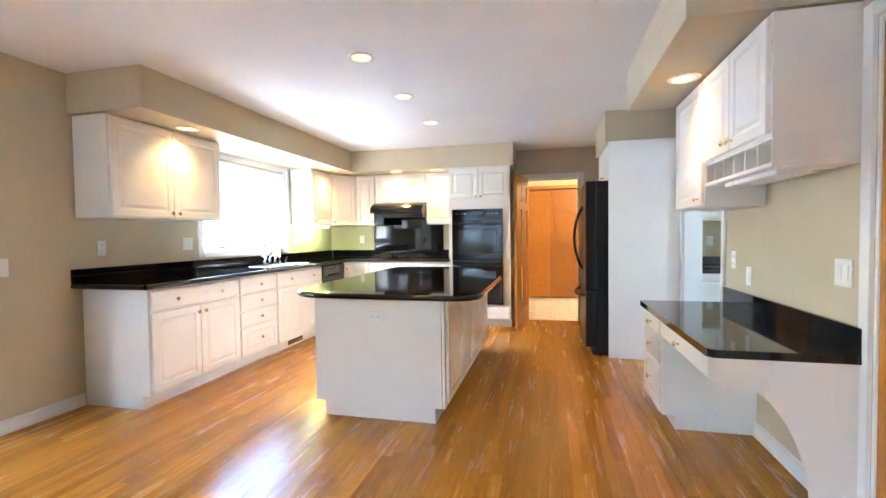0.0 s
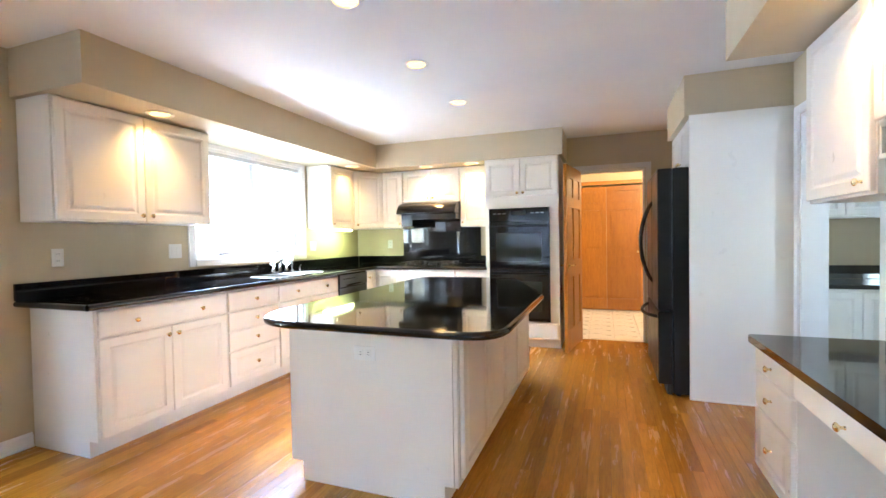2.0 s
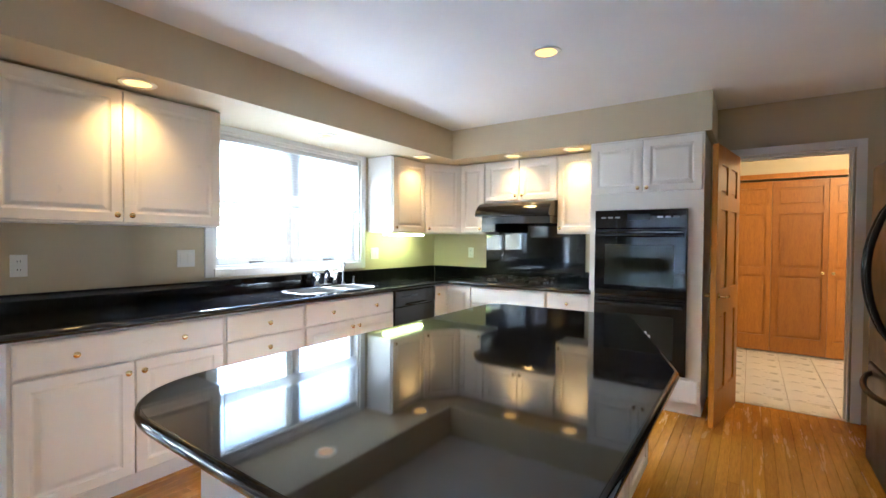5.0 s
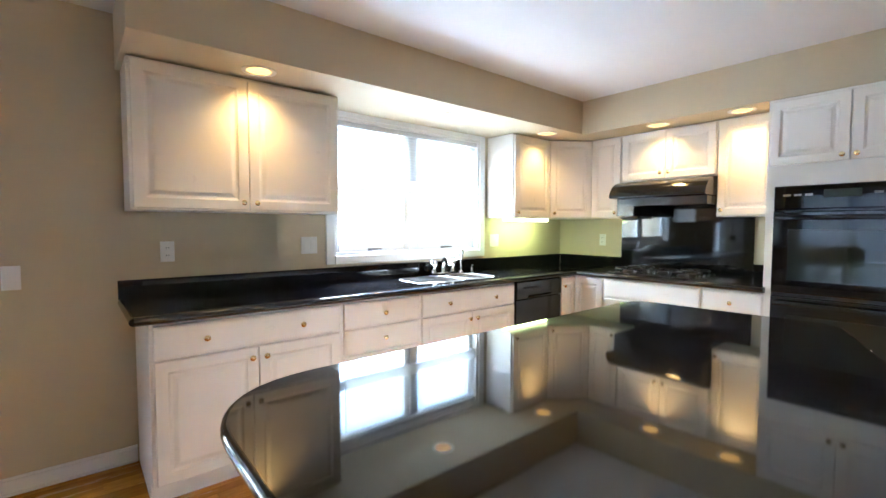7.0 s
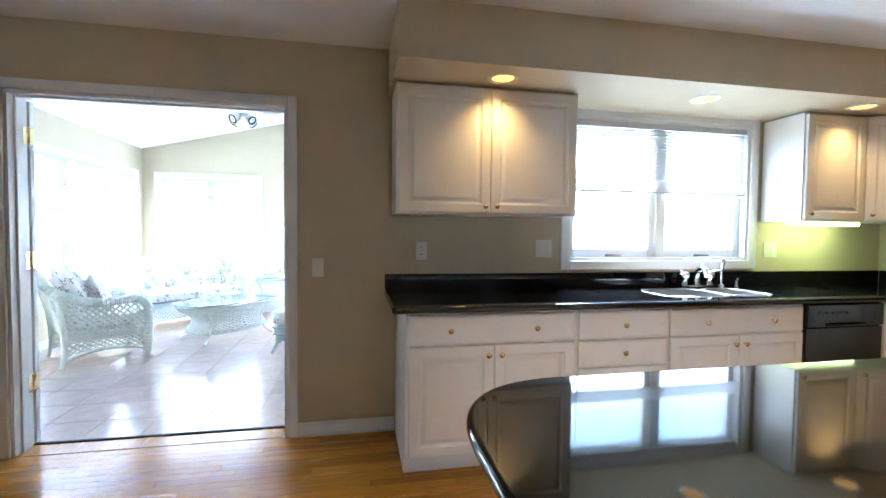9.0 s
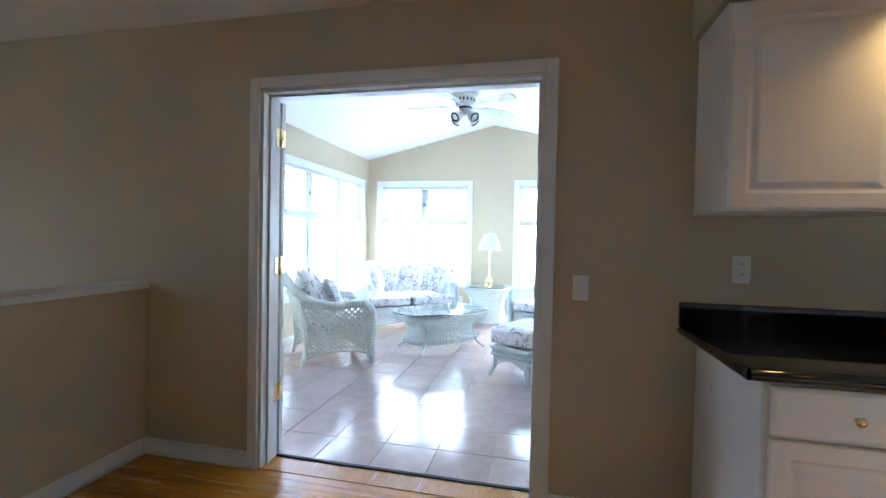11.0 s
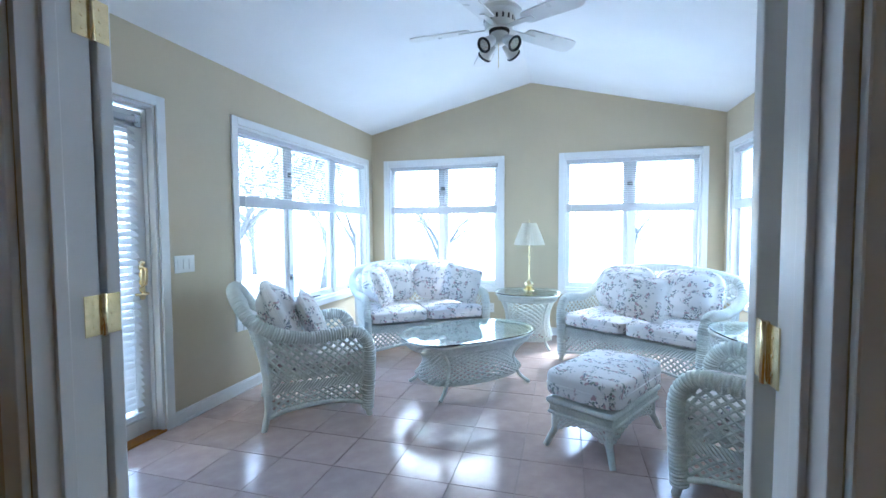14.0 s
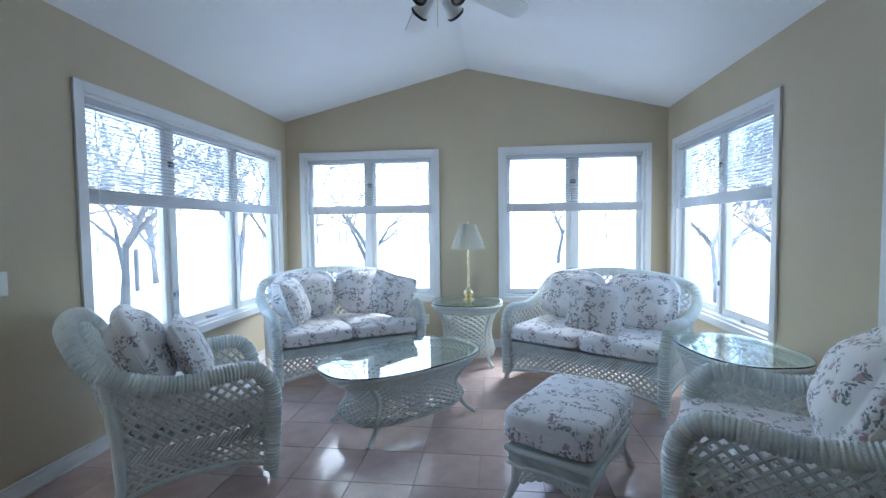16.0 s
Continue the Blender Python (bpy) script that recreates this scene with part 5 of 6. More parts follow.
def wicker_seat(name, m, W, D, label, category, back=0.88, group="", humps=1, rake=0.17):
    """An armchair or loveseat of white wicker; front towards -y, seat deck at 0.33 m."""
    t = thing(name, m, label, category, group)
    hx, f, b = W / 2, -D / 2, D / 2
    ah = 0.59
    left = [(-hx + 0.03, f + 0.015, 0.05), (-hx + 0.03, f, 0.25), (-hx + 0.025, f - 0.005, 0.45), (-hx + 0.02, f + 0.03, 0.55), (-hx + 0.015, f + 0.12, ah + 0.01), (-hx + 0.005, 0.05, ah - 0.005), (-hx - 0.012, b - 0.10, 0.625), (-hx - 0.012, b + rake * 0.35, 0.71), (-hx + 0.035, b + rake * 0.75, 0.80)]
    if humps == 1:
        mid = [(-hx * 0.60, b + rake, back - 0.02), (0, b + rake + 0.015, back), (hx * 0.60, b + rake, back - 0.02)]
    else:
        mid = [(-hx * 0.74, b + rake, back - 0.02), (-hx * 0.4, b + rake + 0.01, back + 0.015), (0, b + rake + 0.015, back + 0.03), (hx * 0.4, b + rake + 0.01, back + 0.015), (hx * 0.74, b + rake, back - 0.02)]
    rim = left + mid + [(-x, y, z) for x, y, z in reversed(left)]
    part("rolled_rim", braid(rim, 0.042), M_WICKER, t, "thick wrapped wicker roll over arms and back", True)
    curve = smooth_path(left[3:], 0.02)

    def arm_z(y):
        best = min(curve, key=lambda p: abs(p.y - y))
        return best.z

    for s in (-1, 1):
        side = lambda u, v, s=s: (s * (hx - 0.03 + 0.012 * v), f + 0.03 + u * (D - 0.05 + 0.05 * v), 0.30 + v * (arm_z(f + 0.03 + u * (D - 0.05)) - 0.33))
        part("arm_lattice", lattice(side, 11, 5, None, 0.0038), M_WICKER, t, "open diagonal wicker lattice")
        skirt = lambda u, v, s=s: (s * (hx - 0.032), f + 0.03 + u * (D - 0.05), 0.085 + 0.05 * math.sin(math.pi * u) + v * (0.155 - 0.05 * math.sin(math.pi * u)))
        part("skirt_lattice", lattice(skirt, 11, 3, None, 0.0038), M_WICKER, t)
        band = lambda u, v, s=s: (s * (hx - 0.026), f + 0.02 + u * (D - 0.03), 0.24 + v * 0.06)
        part("woven_band", woven_band(band, 60, 5), M_WICKER, t)
        part("skirt_rim", braid([(s * (hx - 0.03), f + 0.03, 0.085), (s * (hx - 0.03), f + 0.15, 0.12), (s * (hx - 0.03), 0, 0.135), (s * (hx - 0.03), b - 0.14, 0.12), (s * (hx - 0.03), b - 0.02, 0.085)], 0.014), M_WICKER, t, "", True)
        part("leg", tube([(s * (hx - 0.03), b + 0.035, 0.64), (s * (hx - 0.03), b - 0.005, 0.36), (s * (hx - 0.03), b - 0.015, 0.14), (s * (hx - 0.028), b + 0.015, 0.0)], [0.024, 0.026, 0.024, 0.018], 10), M_WICKER, t, "", True)
        part("leg", tube([(s * (hx - 0.03), f + 0.015, 0.10), (s * (hx - 0.03), f + 0.012, 0.045), (s * (hx - 0.028), f - 0.002, 0.0)], [0.024, 0.02, 0.022], 8), M_WICKER, t, "", True)
    nf = int(W / 0.055)
    fb = lambda u, v: (-hx + 0.05 + u * (W - 0.1), f + 0.012, 0.255 + v * 0.075)
    part("woven_band", woven_band(fb, int(W * 75), 6), M_WICKER, t)
    fs = lambda u, v: (-hx + 0.06 + u * (W - 0.12), f + 0.014, 0.085 + 0.055 * math.sin(math.pi * u) + v * (0.168 - 0.055 * math.sin(math.pi * u)))
    part("front_lattice", lattice(fs, nf, 3, None, 0.0038), M_WICKER, t)
    part("skirt_rim", braid([(-hx + 0.05, f + 0.015, 0.08), (-hx * 0.5, f + 0.015, 0.122), (0, f + 0.015, 0.14), (hx * 0.5, f + 0.015, 0.122), (hx - 0.05, f + 0.015, 0.08)], 0.014), M_WICKER, t, "", True)
    part("seat_deck", B(-hx + 0.05, hx - 0.05, f + 0.02, b - 0.01, 0.31, 0.332, 0.004), M_WICKER, t)
    rc = smooth_path([left[-1]] + mid + [(-left[-1][0], left[-1][1], left[-1][2])], 0.02)

    def back_top(x):
        return min(rc, key=lambda p: abs(p.x - x)).z

    def bs(u, v):
        x = (-hx + 0.05) + u * (W - 0.1)
        return (x, b - 0.01 + rake * v * (1 - (x / hx) ** 4 * 0.4), 0.30 + v * (back_top(x) - 0.32))
    part("back_lattice", lattice(bs, int(W / 0.06), 9), M_WICKER, t)
    return t


def cushion(name, m, w, d, h, label, puff=0.25, pinch=0.0, category="cushion", group="", n=14, seed=1, boxy=9.0):
    """A stuffed cushion with its base on z = 0: rounded box, soft corners, a little uneven, with a welt."""
    bm = bmesh.new()
    bmesh.ops.create_cube(bm, size=2.0)
    bmesh.ops.subdivide_edges(bm, edges=bm.edges[:], cuts=n, use_grid_fill=True)
    for v in bm.verts:
        x, y, z = v.co
        cx, cy = abs(x), abs(y)
        p = boxy
        q = (cx ** p + cy ** p + abs(z) ** p) ** (1 / p)
        q = max(q, 1e-6)
        sx, sy, sz = x / q, y / q, z / q
        hh = (1 - puff) + puff * (1 - cx ** 3) * (1 - cy ** 3)
        if pinch:
            hh *= 1 - pinch * min(1.0, (cx ** 5 + cy ** 5))
            corner = (cx * cy) ** 6
            sx, sy = sx * (1 + 0.10 * corner), sy * (1 + 0.10 * corner)
        wob = noise.noise(Vector((x * 1.6 + seed * 7, y * 1.6, z)))
        v.co = (sx * w / 2, sy * d / 2, sz * h / 2 * hh * (1 + 0.10 * wob))
    lo = min(v.co.z for v in bm.verts)
    for v in bm.verts:
        v.co.z -= lo
    c = solid(name, bm, M_FLORAL, label, category, group, m, smooth=True)
    mid_z = -lo
    ring = []
    for k in range(40):
        a = 2 * math.pi * k / 40
        x, y = math.cos(a), math.sin(a)
        q = (abs(x) ** boxy + abs(y) ** boxy) ** (1 / boxy)
        x, y = x / q, y / q
        grow = 1 + (0.10 * (abs(x) * abs(y)) ** 2 if pinch else 0.0)
        ring.append((x * grow * w * 0.502, y * grow * d * 0.502, mid_z))
    part("piping", tube(ring, 0.0045, 6, None, True), M_FLORAL, c, "", True)
    return c


def place(t, x, y, z, rx=0, ry=0, rz=0):
    return t.matrix_basis @ pose(x, y, z, rx, ry, rz)


def deg(dx, dy):
    """The turn that carries -y onto the direction (dx, dy)."""
    return math.degrees(math.atan2(dy, dx)) + 90


# loveseat in the south-west corner and its twin
def loveseat(front_mid, face, label, pillows):
    fx, fy = face
    L = math.hypot(fx, fy)
    fx, fy = fx / L, fy / L
    W, D = 1.32, 0.72
    cx, cy = front_mid[0] - fx * D / 2, front_mid[1] - fy * D / 2
    t = wicker_seat("loveseat", pose(cx, cy, 0, 0, 0, deg(fx, fy)), W, D, label, "loveseat", 0.86, "wicker seats", 2)
    for i, x in enumerate((-0.305, 0.305)):
        cushion("seat_cushion", place(t, x, -0.035, 0.333), 0.60, 0.70, 0.15, "floral cotton seat cushion on wicker loveseat", 0.2, group="seat cushions", seed=i + 2)
        cushion("back_cushion", place(t, x * 0.96, 0.345, 0.648, 68, 0, 0), 0.592, 0.45, 0.25, "plump floral cotton back cushion", 0.55, boxy=3.3, group="back cushions", seed=i + 5)
    for (x, y, z, rx, ry, rz) in pillows:
        cushion("throw_pillow", place(t, x, y, z + 0.178, rx, ry, rz), 0.39, 0.39, 0.16, "square floral throw pillow with pointed corners", 0.4, 0.65, "pillow", "throw pillows", seed=int(x * 10) + 9)
    return t


loveseat((-6.25, 2.183), (0.826, -0.564), "white wicker loveseat with floral cushions beside lamp table", [(0.08, -0.16, 0.468, 60, 8, 14)])
loveseat((-6.455, 0.36), (0.826, 0.564), "white wicker loveseat with floral cushions in corner", [(-0.50, -0.02, 0.475, 70, 0, 62), (0.45, -0.08, 0.475, 66, 16, -22)])


def armchair(rear, frnt, side, label, with_pillow):
    """rear and frnt: the feet of one flank; side: the way from that flank to the other."""
    f = (Vector(frnt) - Vector(rear)).normalized()
    W, D = 0.72, 0.67
    s = Vector(side).normalized()
    mid = (Vector(rear) + Vector(frnt)) / 2 + s * (W / 2 - 0.02)
    t = wicker_seat("armchair", pose(mid.x, mid.y, 0, 0, 0, deg(f.x, f.y)), W, D, label, "armchair", 0.89, "wicker seats")
    cushion("seat_cushion", place(t, 0, -0.03, 0.333), 0.66, 0.68, 0.15, "floral cotton seat cushion on wicker armchair", 0.2, group="seat cushions", seed=21)
    cushion("back_cushion", place(t, 0, 0.35, 0.648, 66, 0, 0), 0.57, 0.50, 0.25, "plump floral cotton back cushion", 0.5, boxy=3.0, group="back cushions", seed=22)
    if with_pillow:
        cushion("throw_pillow", place(t, -0.02, 0.085, 0.632, 66, 0, -6), 0.40, 0.38, 0.15, "square floral throw pillow with pointed corners", 0.4, 0.65, "pillow", "throw pillows", seed=23)
    return t


armchair((-4.535, -0.137), (-4.955, 0.398), (-0.787, -0.617), "white wicker armchair with floral cushions near patio door", True)
armchair((-4.17, 2.83), (-4.49, 2.212), (-0.888, 0.46), "white wicker armchair with floral cushions near north wall", False)


# ottoman
def ottoman(m):
    t = thing("ottoman", m, "white wicker ottoman with thick floral cushion", "ottoman", "wicker seats")
    hx, hy = 0.335, 0.192
    for sx in (-1, 1):
        for sy in (-1, 1):
            part("leg", tube([(sx * (hx - 0.03), sy * (hy - 0.03), 0.27), (sx * (hx - 0.025), sy * (hy - 0.025), 0.10), (sx * (hx + 0.015), sy * (hy + 0.015), 0.0)], [0.026, 0.022, 0.017], 8), M_WICKER, t, "", True)
    for s in (-1, 1):
        a = lambda u, v, s=s: (-hx + 0.03 + u * (2 * hx - 0.06), s * (hy - 0.015), 0.09 + 0.07 * math.sin(math.pi * u) + v * (0.12 - 0.06 * math.sin(math.pi * u)))
        c = lambda u, v, s=s: (s * (hx - 0.015), -hy + 0.03 + u * (2 * hy - 0.06), 0.09 + 0.07 * math.sin(math.pi * u) + v * (0.12 - 0.06 * math.sin(math.pi * u)))
        part("lattice", lattice(a, 12, 3), M_WICKER, t)
        part("lattice", lattice(c, 8, 3), M_WICKER, t)
        part("woven_band", woven_band(lambda u, v, s=s: (-hx + u * 2 * hx, s * (hy - 0.004), 0.20 + v * 0.075), 50, 6), M_WICKER, t)
        part("woven_band", woven_band(lambda u, v, s=s: (s * (hx - 0.004), -hy + u * 2 * hy, 0.20 + v * 0.075), 34, 6), M_WICKER, t)
    for z, r in ((0.275, 0.018), (0.205, 0.010)):
        part("rim", braid([(x * hx, y * hy, z) for x, y in ((-1, -0.9), (-0.9, -1), (0, -1), (0.9, -1), (1, -0.9), (1, 0), (1, 0.9), (0.9, 1), (0, 1), (-0.9, 1), (-1, 0.9), (-1, 0))], r, None, True), M_WICKER, t, "", True)
    part("deck", B(-hx + 0.01, hx - 0.01, -hy + 0.01, hy - 0.01, 0.262, 0.285, 0.003), M_WICKER, t)
    cushion("ottoman_cushion", place(t, 0, 0, 0.286), 0.71, 0.455, 0.185, "thick floral cushion on ottoman", 0.18, seed=31)


ottoman(pose(-5.04, 1.946, 0, 0, 0, math.degrees(math.atan2(0.49, -0.87))))


def wicker_table(name, m, a, b, h, label, leg_out=0.08, na=40, nb=8):
    """An oval woven table with a waisted lattice body, splayed legs and a glass top."""
    t = thing(name, m, label, "table", "wicker tables")
    z0, z1 = 0.12, h - 0.07

    def oval(ang, k, z):
        e = 2 / 2.6
        c, s = math.cos(ang), math.sin(ang)
        return (k * a * math.copysign(abs(c) ** e, c), k * b * math.copysign(abs(s) ** e, s), z)

    def waist(v):
        return 0.80 - 0.14 * math.sin(math.pi * min(1, (1 - v) * 0.85 + 0.1)) + 0.10 * v ** 3

    part("body_lattice", lattice(lambda u, v: oval(2 * math.pi * u, waist(v), z0 + v * (z1 - z0)), na, nb, None, 0.0034, 8), M_WICKER, t, "open diagonal wicker lattice")
    part("top_band", woven_band(lambda u, v: oval(2 * math.pi * u, 0.90 + 0.05 * v, z1 + v * 0.05), 120, 5), M_WICKER, t)
    part("rim", braid([oval(2 * math.pi * i / 32, 0.95, h - 0.016) for i in range(32)], 0.015, None, True), M_WICKER, t, "", True)
    part("lower_band", woven_band(lambda u, v: oval(2 * math.pi * u, 0.735 + 0.02 * v, z0 - 0.035 + v * 0.05), 100, 4), M_WICKER, t)
    part("rim", braid([oval(2 * math.pi * i / 32, waist(1.0) + 0.02, z1) for i in range(32)], 0.012, None, True), M_WICKER, t, "", True)
    for i in range(4):
        ang = math.pi / 4 + i * math.pi / 2
        p = [oval(ang, waist(1.0), z1), oval(ang, waist(0.5) + 0.01, (z0 + z1) / 2), oval(ang, 0.74, z0), oval(ang, 0.80, 0.06), oval(ang, 0.95, 0.0)]
        part("leg", tube(smooth_path(p, 0.02), 0.015, 8), M_WICKER, t, "", True)
    g = prism([oval(2 * math.pi * i / 64, 1.0, 0)[:2] for i in range(64)], h + 0.0, h + 0.009, 0.002)
    gt = part("glass_top", g, M_TOPGLASS, t, "clear green-edged glass top", True)
    gt.visible_shadow = False
    return t


wicker_table("coffee_table", pose(-5.77, 0.924, 0, 0, 0, math.degrees(math.atan2(0.699, -0.715))), 0.60, 0.365, 0.43, "white wicker coffee table with oval glass top")
wicker_table("end_table", pose(-7.11, 1.295, 0, 0, 0, 90), 0.35, 0.32, 0.583, "white wicker end table with oval glass top", na=26, nb=9)
wicker_table("end_table", pose(-5.52, 2.97, 0, 0, 0, 8), 0.375, 0.29, 0.583, "white wicker end table with glass top near window", na=26, nb=9)

# table lamp
tl = thing("table_lamp", pose(-7.2, 1.304, 0.593), "brass table lamp with cream pleated shade, unlit", "lamp")
part("base", lathe([(0.062, 0.0), (0.062, 0.012), (0.05, 0.018), (0.03, 0.03), (0.05, 0.05), (0.055, 0.07), (0.045, 0.09), (0.018, 0.105), (0.014, 0.12)], 24), M_BRASS, tl, "round polished brass base", True)
part("stem", lathe([(0.012, 0.12), (0.016, 0.13), (0.009, 0.15), (0.009, 0.36), (0.015, 0.37), (0.015, 0.385), (0.008, 0.40), (0.008, 0.49)], 16), M_BRASS, tl, "slim brass stem", True)
bm = bmesh.new()
k = 64
rs = []
for r, z in ((0.170, 0.51), (0.147, 0.58), (0.114, 0.665), (0.076, 0.752)):
    rs.append([bm.verts.new((r * (1 + (0.012 if i % 2 else 0)) * math.cos(2 * math.pi * i / k), r * (1 + (0.012 if i % 2 else 0)) * math.sin(2 * math.pi * i / k), z)) for i in range(k)])
for p, q in zip(rs, rs[1:]):
    for i in range(k):
        bm.faces.new((p[i], p[(i + 1) % k], q[(i + 1) % k], q[i]))
bmesh.ops.solidify(bm, geom=bm.faces[:], thickness=0.002)
part("shade", bm, M_SHADE, tl, "cream pleated bell shade")
part("finial", lathe([(0.004, 0.49), (0.004, 0.755), (0.010, 0.765), (0.006, 0.778), (0.002, 0.788)], 10), M_BRASS, tl, smooth=True)

# ceiling fan with four spots
fan = thing("ceiling_fan", pose(-5.03, AY, 2.575), "white five-blade ceiling fan with four spotlights", "ceiling fan")
part("canopy", lathe([(0.03, 0.285), (0.085, 0.30), (0.10, 0.33), (0.10, 0.437)], 24), M_PLASTIC, fan, smooth=True)
part("coupling_cup", lathe([(0.015, 0.165), (0.058, 0.17), (0.066, 0.19), (0.074, 0.245), (0.07, 0.25), (0.015, 0.247)], 24), M_PLASTIC, fan, smooth=True)
part("downrod", lathe([(0.012, 0.10), (0.012, 0.31)], 12), M_PLASTIC, fan)
part("motor", lathe([(0.05, -0.035), (0.085, -0.03), (0.095, 0.005), (0.10, 0.05), (0.135, 0.062), (0.14, 0.085), (0.115, 0.112), (0.05, 0.125), (0.012, 0.13)], 28), M_PLASTIC, fan, "white fan motor housing", True)
for i in range(16):
    part("vent_slot", B(0.094, 0.0985, -0.007, 0.007, 0.012, 0.044, 0.002), M_BLACKMATT, fan, "dark vent slot", m=pose(0, 0, 0, 0, 0, i * 22.5))
part("ring", lathe([(0.062, -0.05), (0.066, -0.034)], 24), M_BLACKMATT, fan, "dark vent ring")
part("light_hub", lathe([(0.001, -0.125), (0.03, -0.122), (0.05, -0.105), (0.055, -0.05)], 20), M_PLASTIC, fan, smooth=True)
for i in range(5):
    a = 58 + 72 * i
    bl = bmesh.new()
    out = rounded([(0.19, -0.055), (0.585, -0.068), (0.585, 0.068), (0.19, 0.055)], [0.03, 0.055, 0.055, 0.03], 5)
    prism(out, -0.004, 0.004, 0.002, bl)
    part("blade", bl, M_PLASTIC, fan, "white fan blade", m=pose(0, 0, -0.012, 0, 0, a) @ pose(0, 0, 0, -12, 3, 0))
    ar = bmesh.new()
    box(ar, 0.06, 0.26, -0.018, 0.018, -0.012, -0.0045, 0.002)
    part("blade_arm", ar, M_PLASTIC, fan, m=pose(0, 0, -0.012, 0, 0, a) @ pose(0, 0, 0, -12, 3, 0))
for i in range(4):
    a = 54 + 90 * i
    m_ = pose(0, 0, -0.085, 0, 0, a) @ pose(0.05, 0, -0.01, 0, 125, 0)
    s_ = part("spot_head", lathe([(0.016, 0.0), (0.03, 0.015), (0.036, 0.06), (0.045, 0.10)], 18), M_PLASTIC, fan, "white spotlight head", True, m=m_)
    ri = bmesh.new()
    tube([(0.041 * math.cos(2 * math.pi * j / 24), 0.041 * math.sin(2 * math.pi * j / 24), 0.102) for j in range(24)], 0.008, 6, ri, True)
    part("lamp_ring", ri, M_BLACKMATT, s_, "black ring", True)
    part("lamp_face", lathe([(0.036, 0.098), (0.034, 0.1005)], 18), M_STEEL, s_, "silver reflector lamp")
part("pull_chain", tube([(0.03, 0, -0.118), (0.03, 0, -0.27)], 0.002, 5), M_BRASS, fan)


# ---- outdoors: snow, bare trees, fence ----
bm = bmesh.new()
G = 60
gv = {}
for i in range(G + 1):
    for j in range(G + 1):
        u, v = (i / G) * 2 - 1, (j / G) * 2 - 1
        x, y = 900 * math.copysign(abs(u) ** 3, u), 900 * math.copysign(abs(v) ** 3, v)
        near = abs(x + 2) < 8 and abs(y - 2) < 9
        gv[i, j] = bm.verts.new((x - 3, y + 1, -0.45 if near else -0.45 + 0.25 * noise.noise(Vector((x * 0.05, y * 0.05, 0)))))
for i in range(G):
    for j in range(G):
        bm.faces.new((gv[i, j], gv[i + 1, j], gv[i + 1, j + 1], gv[i, j + 1]))
setting("ground", bm, M_SNOW, "snow-covered lawn reaching the horizon")


def bare_tree(x, y, h, seed, spread=0.55, label="bare snow-dusted deciduous tree on lawn"):
    rng = random.Random(seed)
    t = thing("tree", pose(x, y, -0.5), label, "tree", "bare trees")
    trunk, twigs = bmesh.new(), bmesh.new()

    def grow(p, d, length, r, level):
        pts = [p]
        for k in range(4):
            d = (d + Vector((rng.uniform(-1, 1), rng.uniform(-1, 1), rng.uniform(-0.5, 0.7))) * (0.10 + 0.05 * level)).normalized()
            pts.append(pts[-1] + d * length / 4)
        tube(pts, [r * (1 - 0.13 * k) for k in range(5)], 7 if level < 2 else (5 if level == 2 else 3), trunk if level < 2 else twigs)
        if level >= 6:
            return
        for k in range(3):
            q = pts[rng.choice((2, 3, 4))] if k else pts[4]
            a = rng.uniform(0, 2 * math.pi)
            side = d.orthogonal().normalized()
            side = Matrix.Rotation(a, 3, d) @ side
            nd = (d * (1 - spread * 0.55) + side * spread * rng.uniform(0.7, 1.4) + Vector((0, 0, 0.12))).normalized()
            grow(q, nd, length * rng.uniform(0.74, 0.92), r * 0.62, level + 1)
    grow(Vector((0, 0, 0)), Vector((rng.uniform(-0.15, 0.15), rng.uniform(-0.15, 0.15), 1)).normalized(), h * 0.19, h * 0.0135, 0)
    part("trunk", trunk, M_BARK, t, "rough grey trunk and limbs", True)
    part("crown", twigs, M_TWIG, t, "fine bare twigs")


for x, y, h, s in ((-13.6, -1.6, 7.0, 3), (-10.6, -5.6, 8.0, 41), (-13.4, -5.0, 8.0, 43), (-16.4, -5.4, 8.0, 61), (-11.6, 7.2, 6.5, 47), (-13.6, 6.7, 7.0, 63), (-24.0, 4.6, 8.0, 51), (-12.4, -8.8, 8.5, 5), (-9.0, -9.8, 8.0, 8), (-16.8, -10.0, 8.0, 33), (-11.0, -14.5, 8.0, 37), (-17.0, 10.0, 8.0, 11), (-13.5, 15.5, 7.5, 14), (-27.0, -0.8, 9.5, 17), (-10.0, 13.5, 8.0, 20), (-8.0, -16.0, 9.0, 23), (-11.0, 18.0, 9.0, 29)):
    bare_tree(x, y, h, s)
woods = bmesh.new()
rw = random.Random(4)
for i in range(420):
    a = rw.uniform(radians(95), radians(290))
    d = rw.uniform(45, 80)
    px, py = -3 + d * math.cos(a), 2 + d * math.sin(a)
    hh = rw.uniform(4, 9)
    top_ = Vector((px + rw.uniform(-0.6, 0.6), py + rw.uniform(-0.6, 0.6), hh))
    tube([(px, py, -1), ((px + top_.x) / 2, (py + top_.y) / 2, hh / 2), top_], [0.06, 0.04, 0.015], 4, woods)
    for k in range(12):
        f = rw.uniform(0.3, 0.95)
        st = Vector((px, py, 0)).lerp(top_, f)
        tube([st, st + Vector((rw.uniform(-1.6, 1.6), rw.uniform(-1.6, 1.6), rw.uniform(0.6, 2.2)))], [0.03, 0.01], 3, woods)
tagged(new("far_woods", mesh_of("far_woods", woods, M_TWIG)), "distant bare winter woods", "woods", "", "stuff")


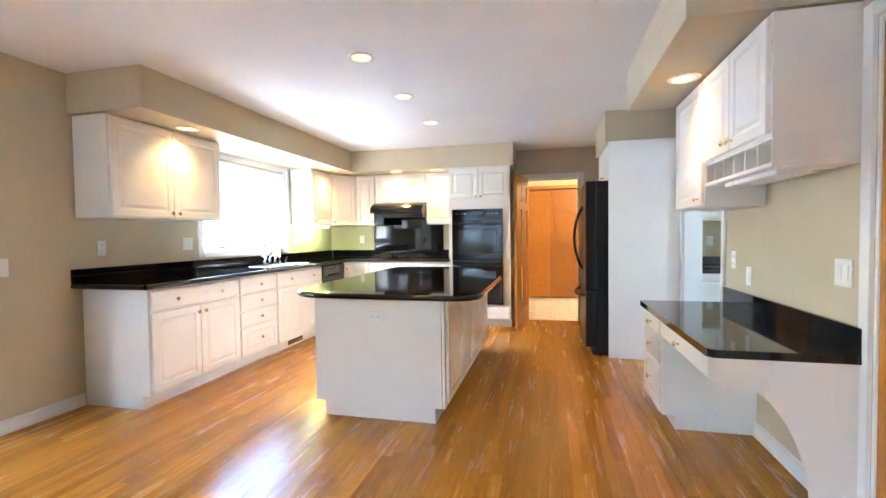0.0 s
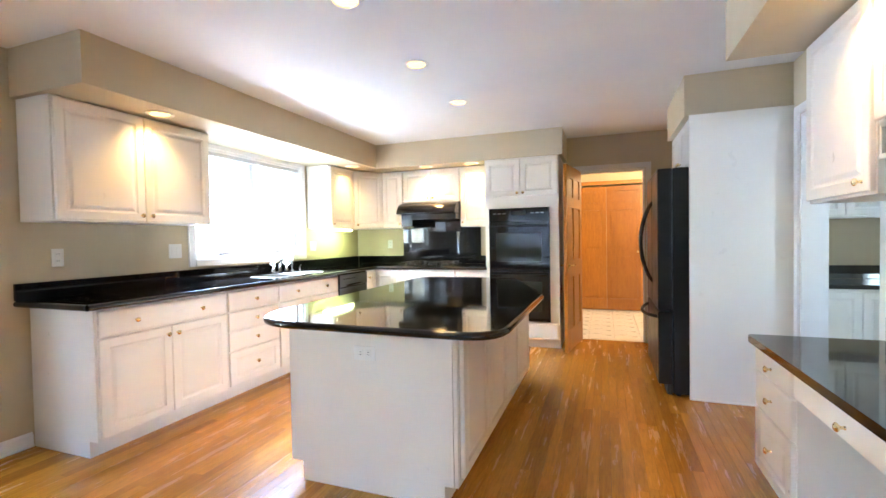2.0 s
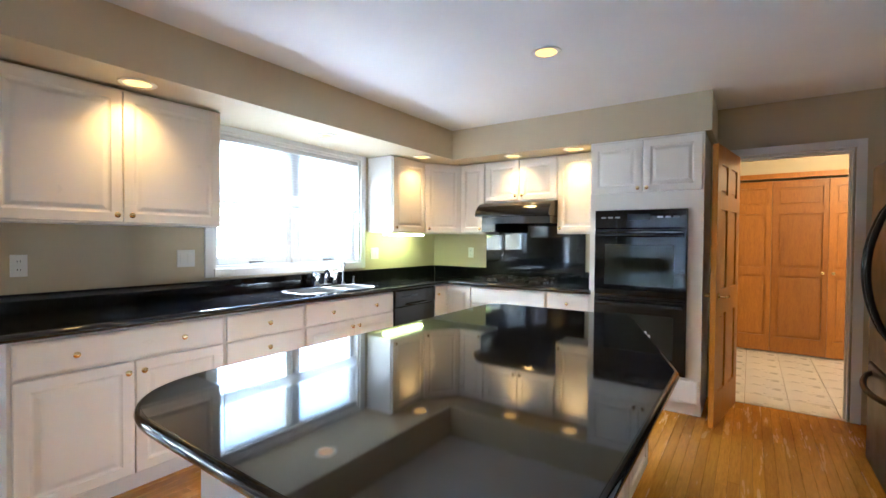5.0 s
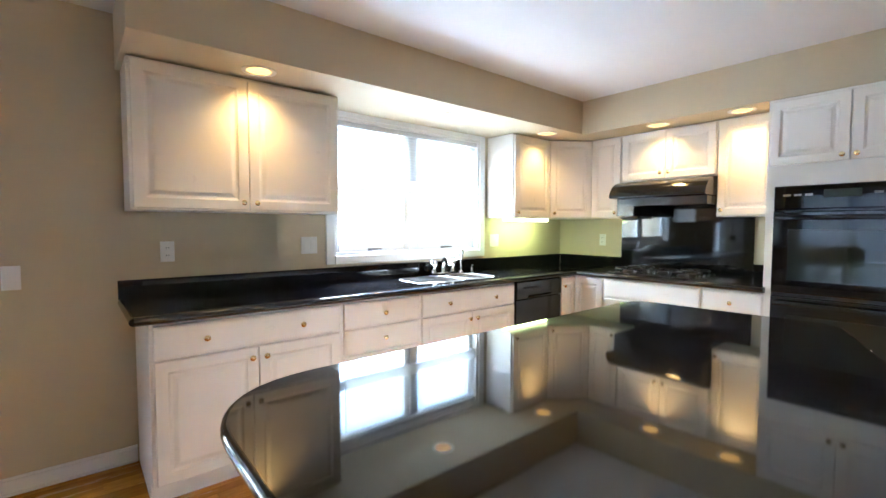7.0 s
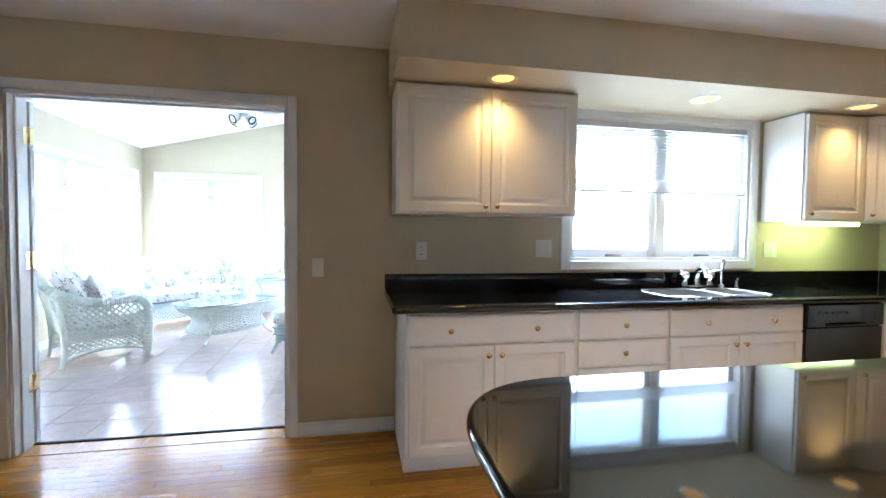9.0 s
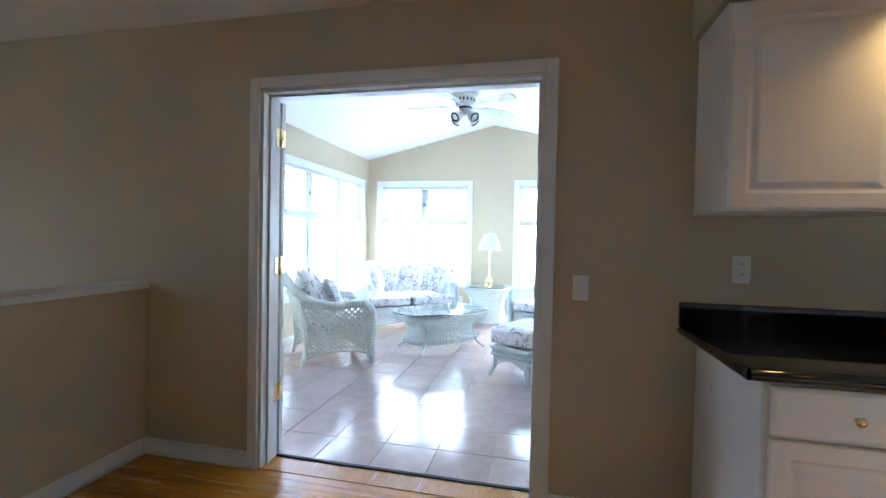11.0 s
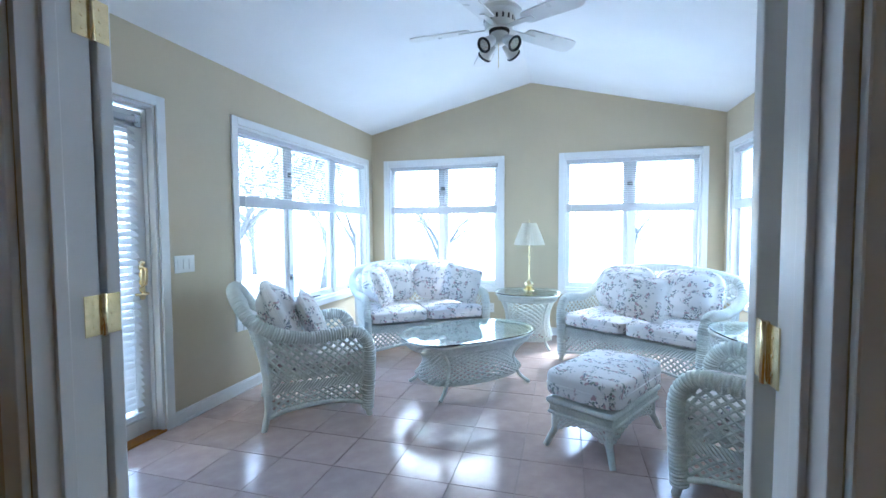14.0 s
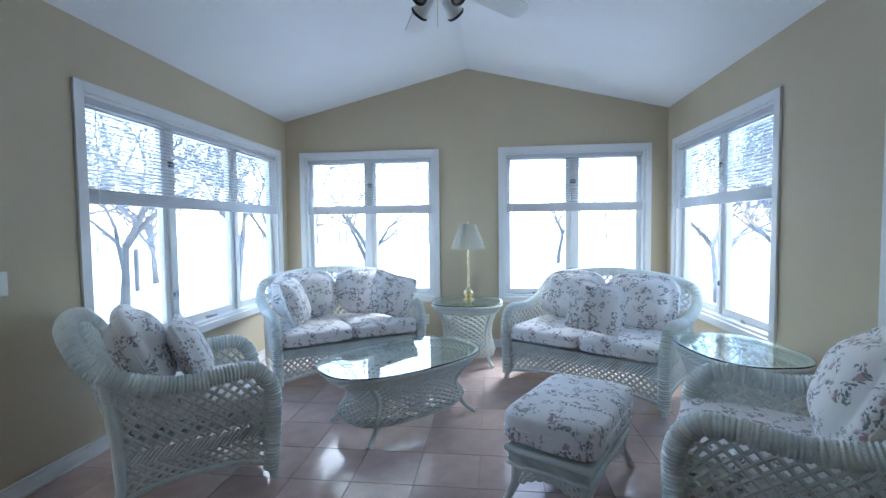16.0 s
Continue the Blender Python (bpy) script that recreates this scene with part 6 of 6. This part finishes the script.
def fence_post(x, y):
    p = solid("fence_post", B(-0.05, 0.05, -0.05, 0.05, 0, 1.35, 0.006), M_BARK, "dark wooden fence post in snow", "fence post", "fence posts", pose(x, y, -0.6, 0, 0, 12))


for i in range(5):
    fence_post(-10.5 - i * 1.2, -13 + i * 0.9)

# added lamps that boost the daylight through the windows behind the walk
for x in (EX + 0.15 - 1.4, EX + 0.15 - 3.55):
    d = bpy.data.lights.new("daylight_fill", "AREA")
    d.shape, d.size, d.size_y, d.energy, d.color = "RECTANGLE", 1.6, 1.5, DAY, (1.0, 0.975, 0.94)
    o = new("daylight_fill", d)
    o.matrix_world = look((x, SY - 0.2, 1.3), (x, SY + 2, 1.2))
# extra lamp outside the sink window, tilted up to imitate snow-bounced light
d = bpy.data.lights.new("daylight_fill", "AREA")
d.shape, d.size, d.size_y, d.energy, d.color = "RECTANGLE", 1.3, 0.9, 0.45, (0.93, 0.97, 1.0)
o = new("daylight_fill", d)
o.matrix_world = look((WX - 0.26, 4.62, 1.4), (WX + 1.8, 4.62, 1.75))
# fill lamp at the added, unseen bar-room window, brightening the bar
d = bpy.data.lights.new("daylight_fill", "AREA")
d.shape, d.size, d.size_y, d.energy = "RECTANGLE", 0.53, 1.16, 0.22
o = new("daylight_fill", d)
o.matrix_world = look((4.72, 1.975, 1.5), (3, 2.9, 1.2))


# ---- pieces of the floors ----
def strip_floor():
    rng = random.Random(12)
    w = 0.057
    near, far = [], []
    n = int((EX - WX) / w) + 1
    for i in range(n):
        x0 = WX + i * w
        x1 = min(x0 + w, EX + 0.14)
        y = SY + rng.uniform(-1.0, 0)
        while y < NY + 0.0:
            L = rng.uniform(0.7, 1.9)
            a, b = max(y, SY), min(y + L, NY + 0.005)
            if b - a > 0.02:
                mid = (a + b) / 2
                (near if (-1.6 < x0 < 1.15 and 1.3 < mid < 5.2) or (x0 < -1.6 and 0.3 < mid < 2.6) else far).append((x0, x1, a, b))
            y += L
    return near, far


near, far = strip_floor()
floor_ob = bpy.data.objects["floor"]
cache = {}
GAP = 0.0005
extra = near[300:]
for x0, x1, a, b in near[:300]:
    L = round((b - a) * 20) / 20
    key = (L, round(x1 - x0, 4))
    if key not in cache:
        bm = bmesh.new()
        box(bm, GAP, x1 - x0 - GAP, 0, 1, -0.0155, 0.0)
        cache[key] = mesh_of("plank", bm, M_PLANK)
    o = new("plank", cache[key])
    o.parent = floor_ob
    o.location = (x0, a + GAP, 0)
    o.scale = (1, b - a - 2 * GAP, 1)
bm = bmesh.new()
for x0, x1, a, b in far + extra:
    box(bm, x0 + GAP, x1 - GAP, a + GAP, b - GAP, -0.0155, 0.0)
rest = part("planks", bm, M_PLANKS, floor_ob)
tagged(rest, "varnished oak floor strips", kind="stuff")

TS, TG = 0.33, 0.0022
sun_floor = bpy.data.objects["floor_sun"]
tile_mesh = mesh_of("tile", B(TG, TS - TG, TG, TS - TG, -0.0055, 0.0, 0.0012), M_TILE)
for i in range(-14, 5):
    for j in range(-7, 9):
        x0, y0 = -4.29 + TS * i, 1.14 + TS * j
        xa, xb, ya, yb = max(x0, RX - 0.01), min(x0 + TS, XE + 0.03), max(y0, RS - 0.01), min(y0 + TS, RN + 0.01)
        if xb - xa < 0.02 or yb - ya < 0.02:
            continue
        full = xb - xa > TS - 0.001 and yb - ya > TS - 0.001
        o = new("tile", tile_mesh if full else mesh_of("tile", B(xa - x0 + TG, xb - x0 - TG, ya - y0 + TG, yb - y0 - TG, -0.0055, 0.0), M_TILE))
        o.parent = sun_floor
        o.location = (x0, y0, 0)

hall_floor = bpy.data.objects["floor_hall"]
hm = mesh_of("tile", B(0.002, 0.298, 0.002, 0.298, -0.0115, 0.0, 0.001), M_HALLTILE)
for i in range(10):
    for j in range(8):
        o = new("tile", hm)
        o.parent = hall_floor
        o.location = (-0.9 + i * 0.3, 6.62 + j * 0.3, 0)
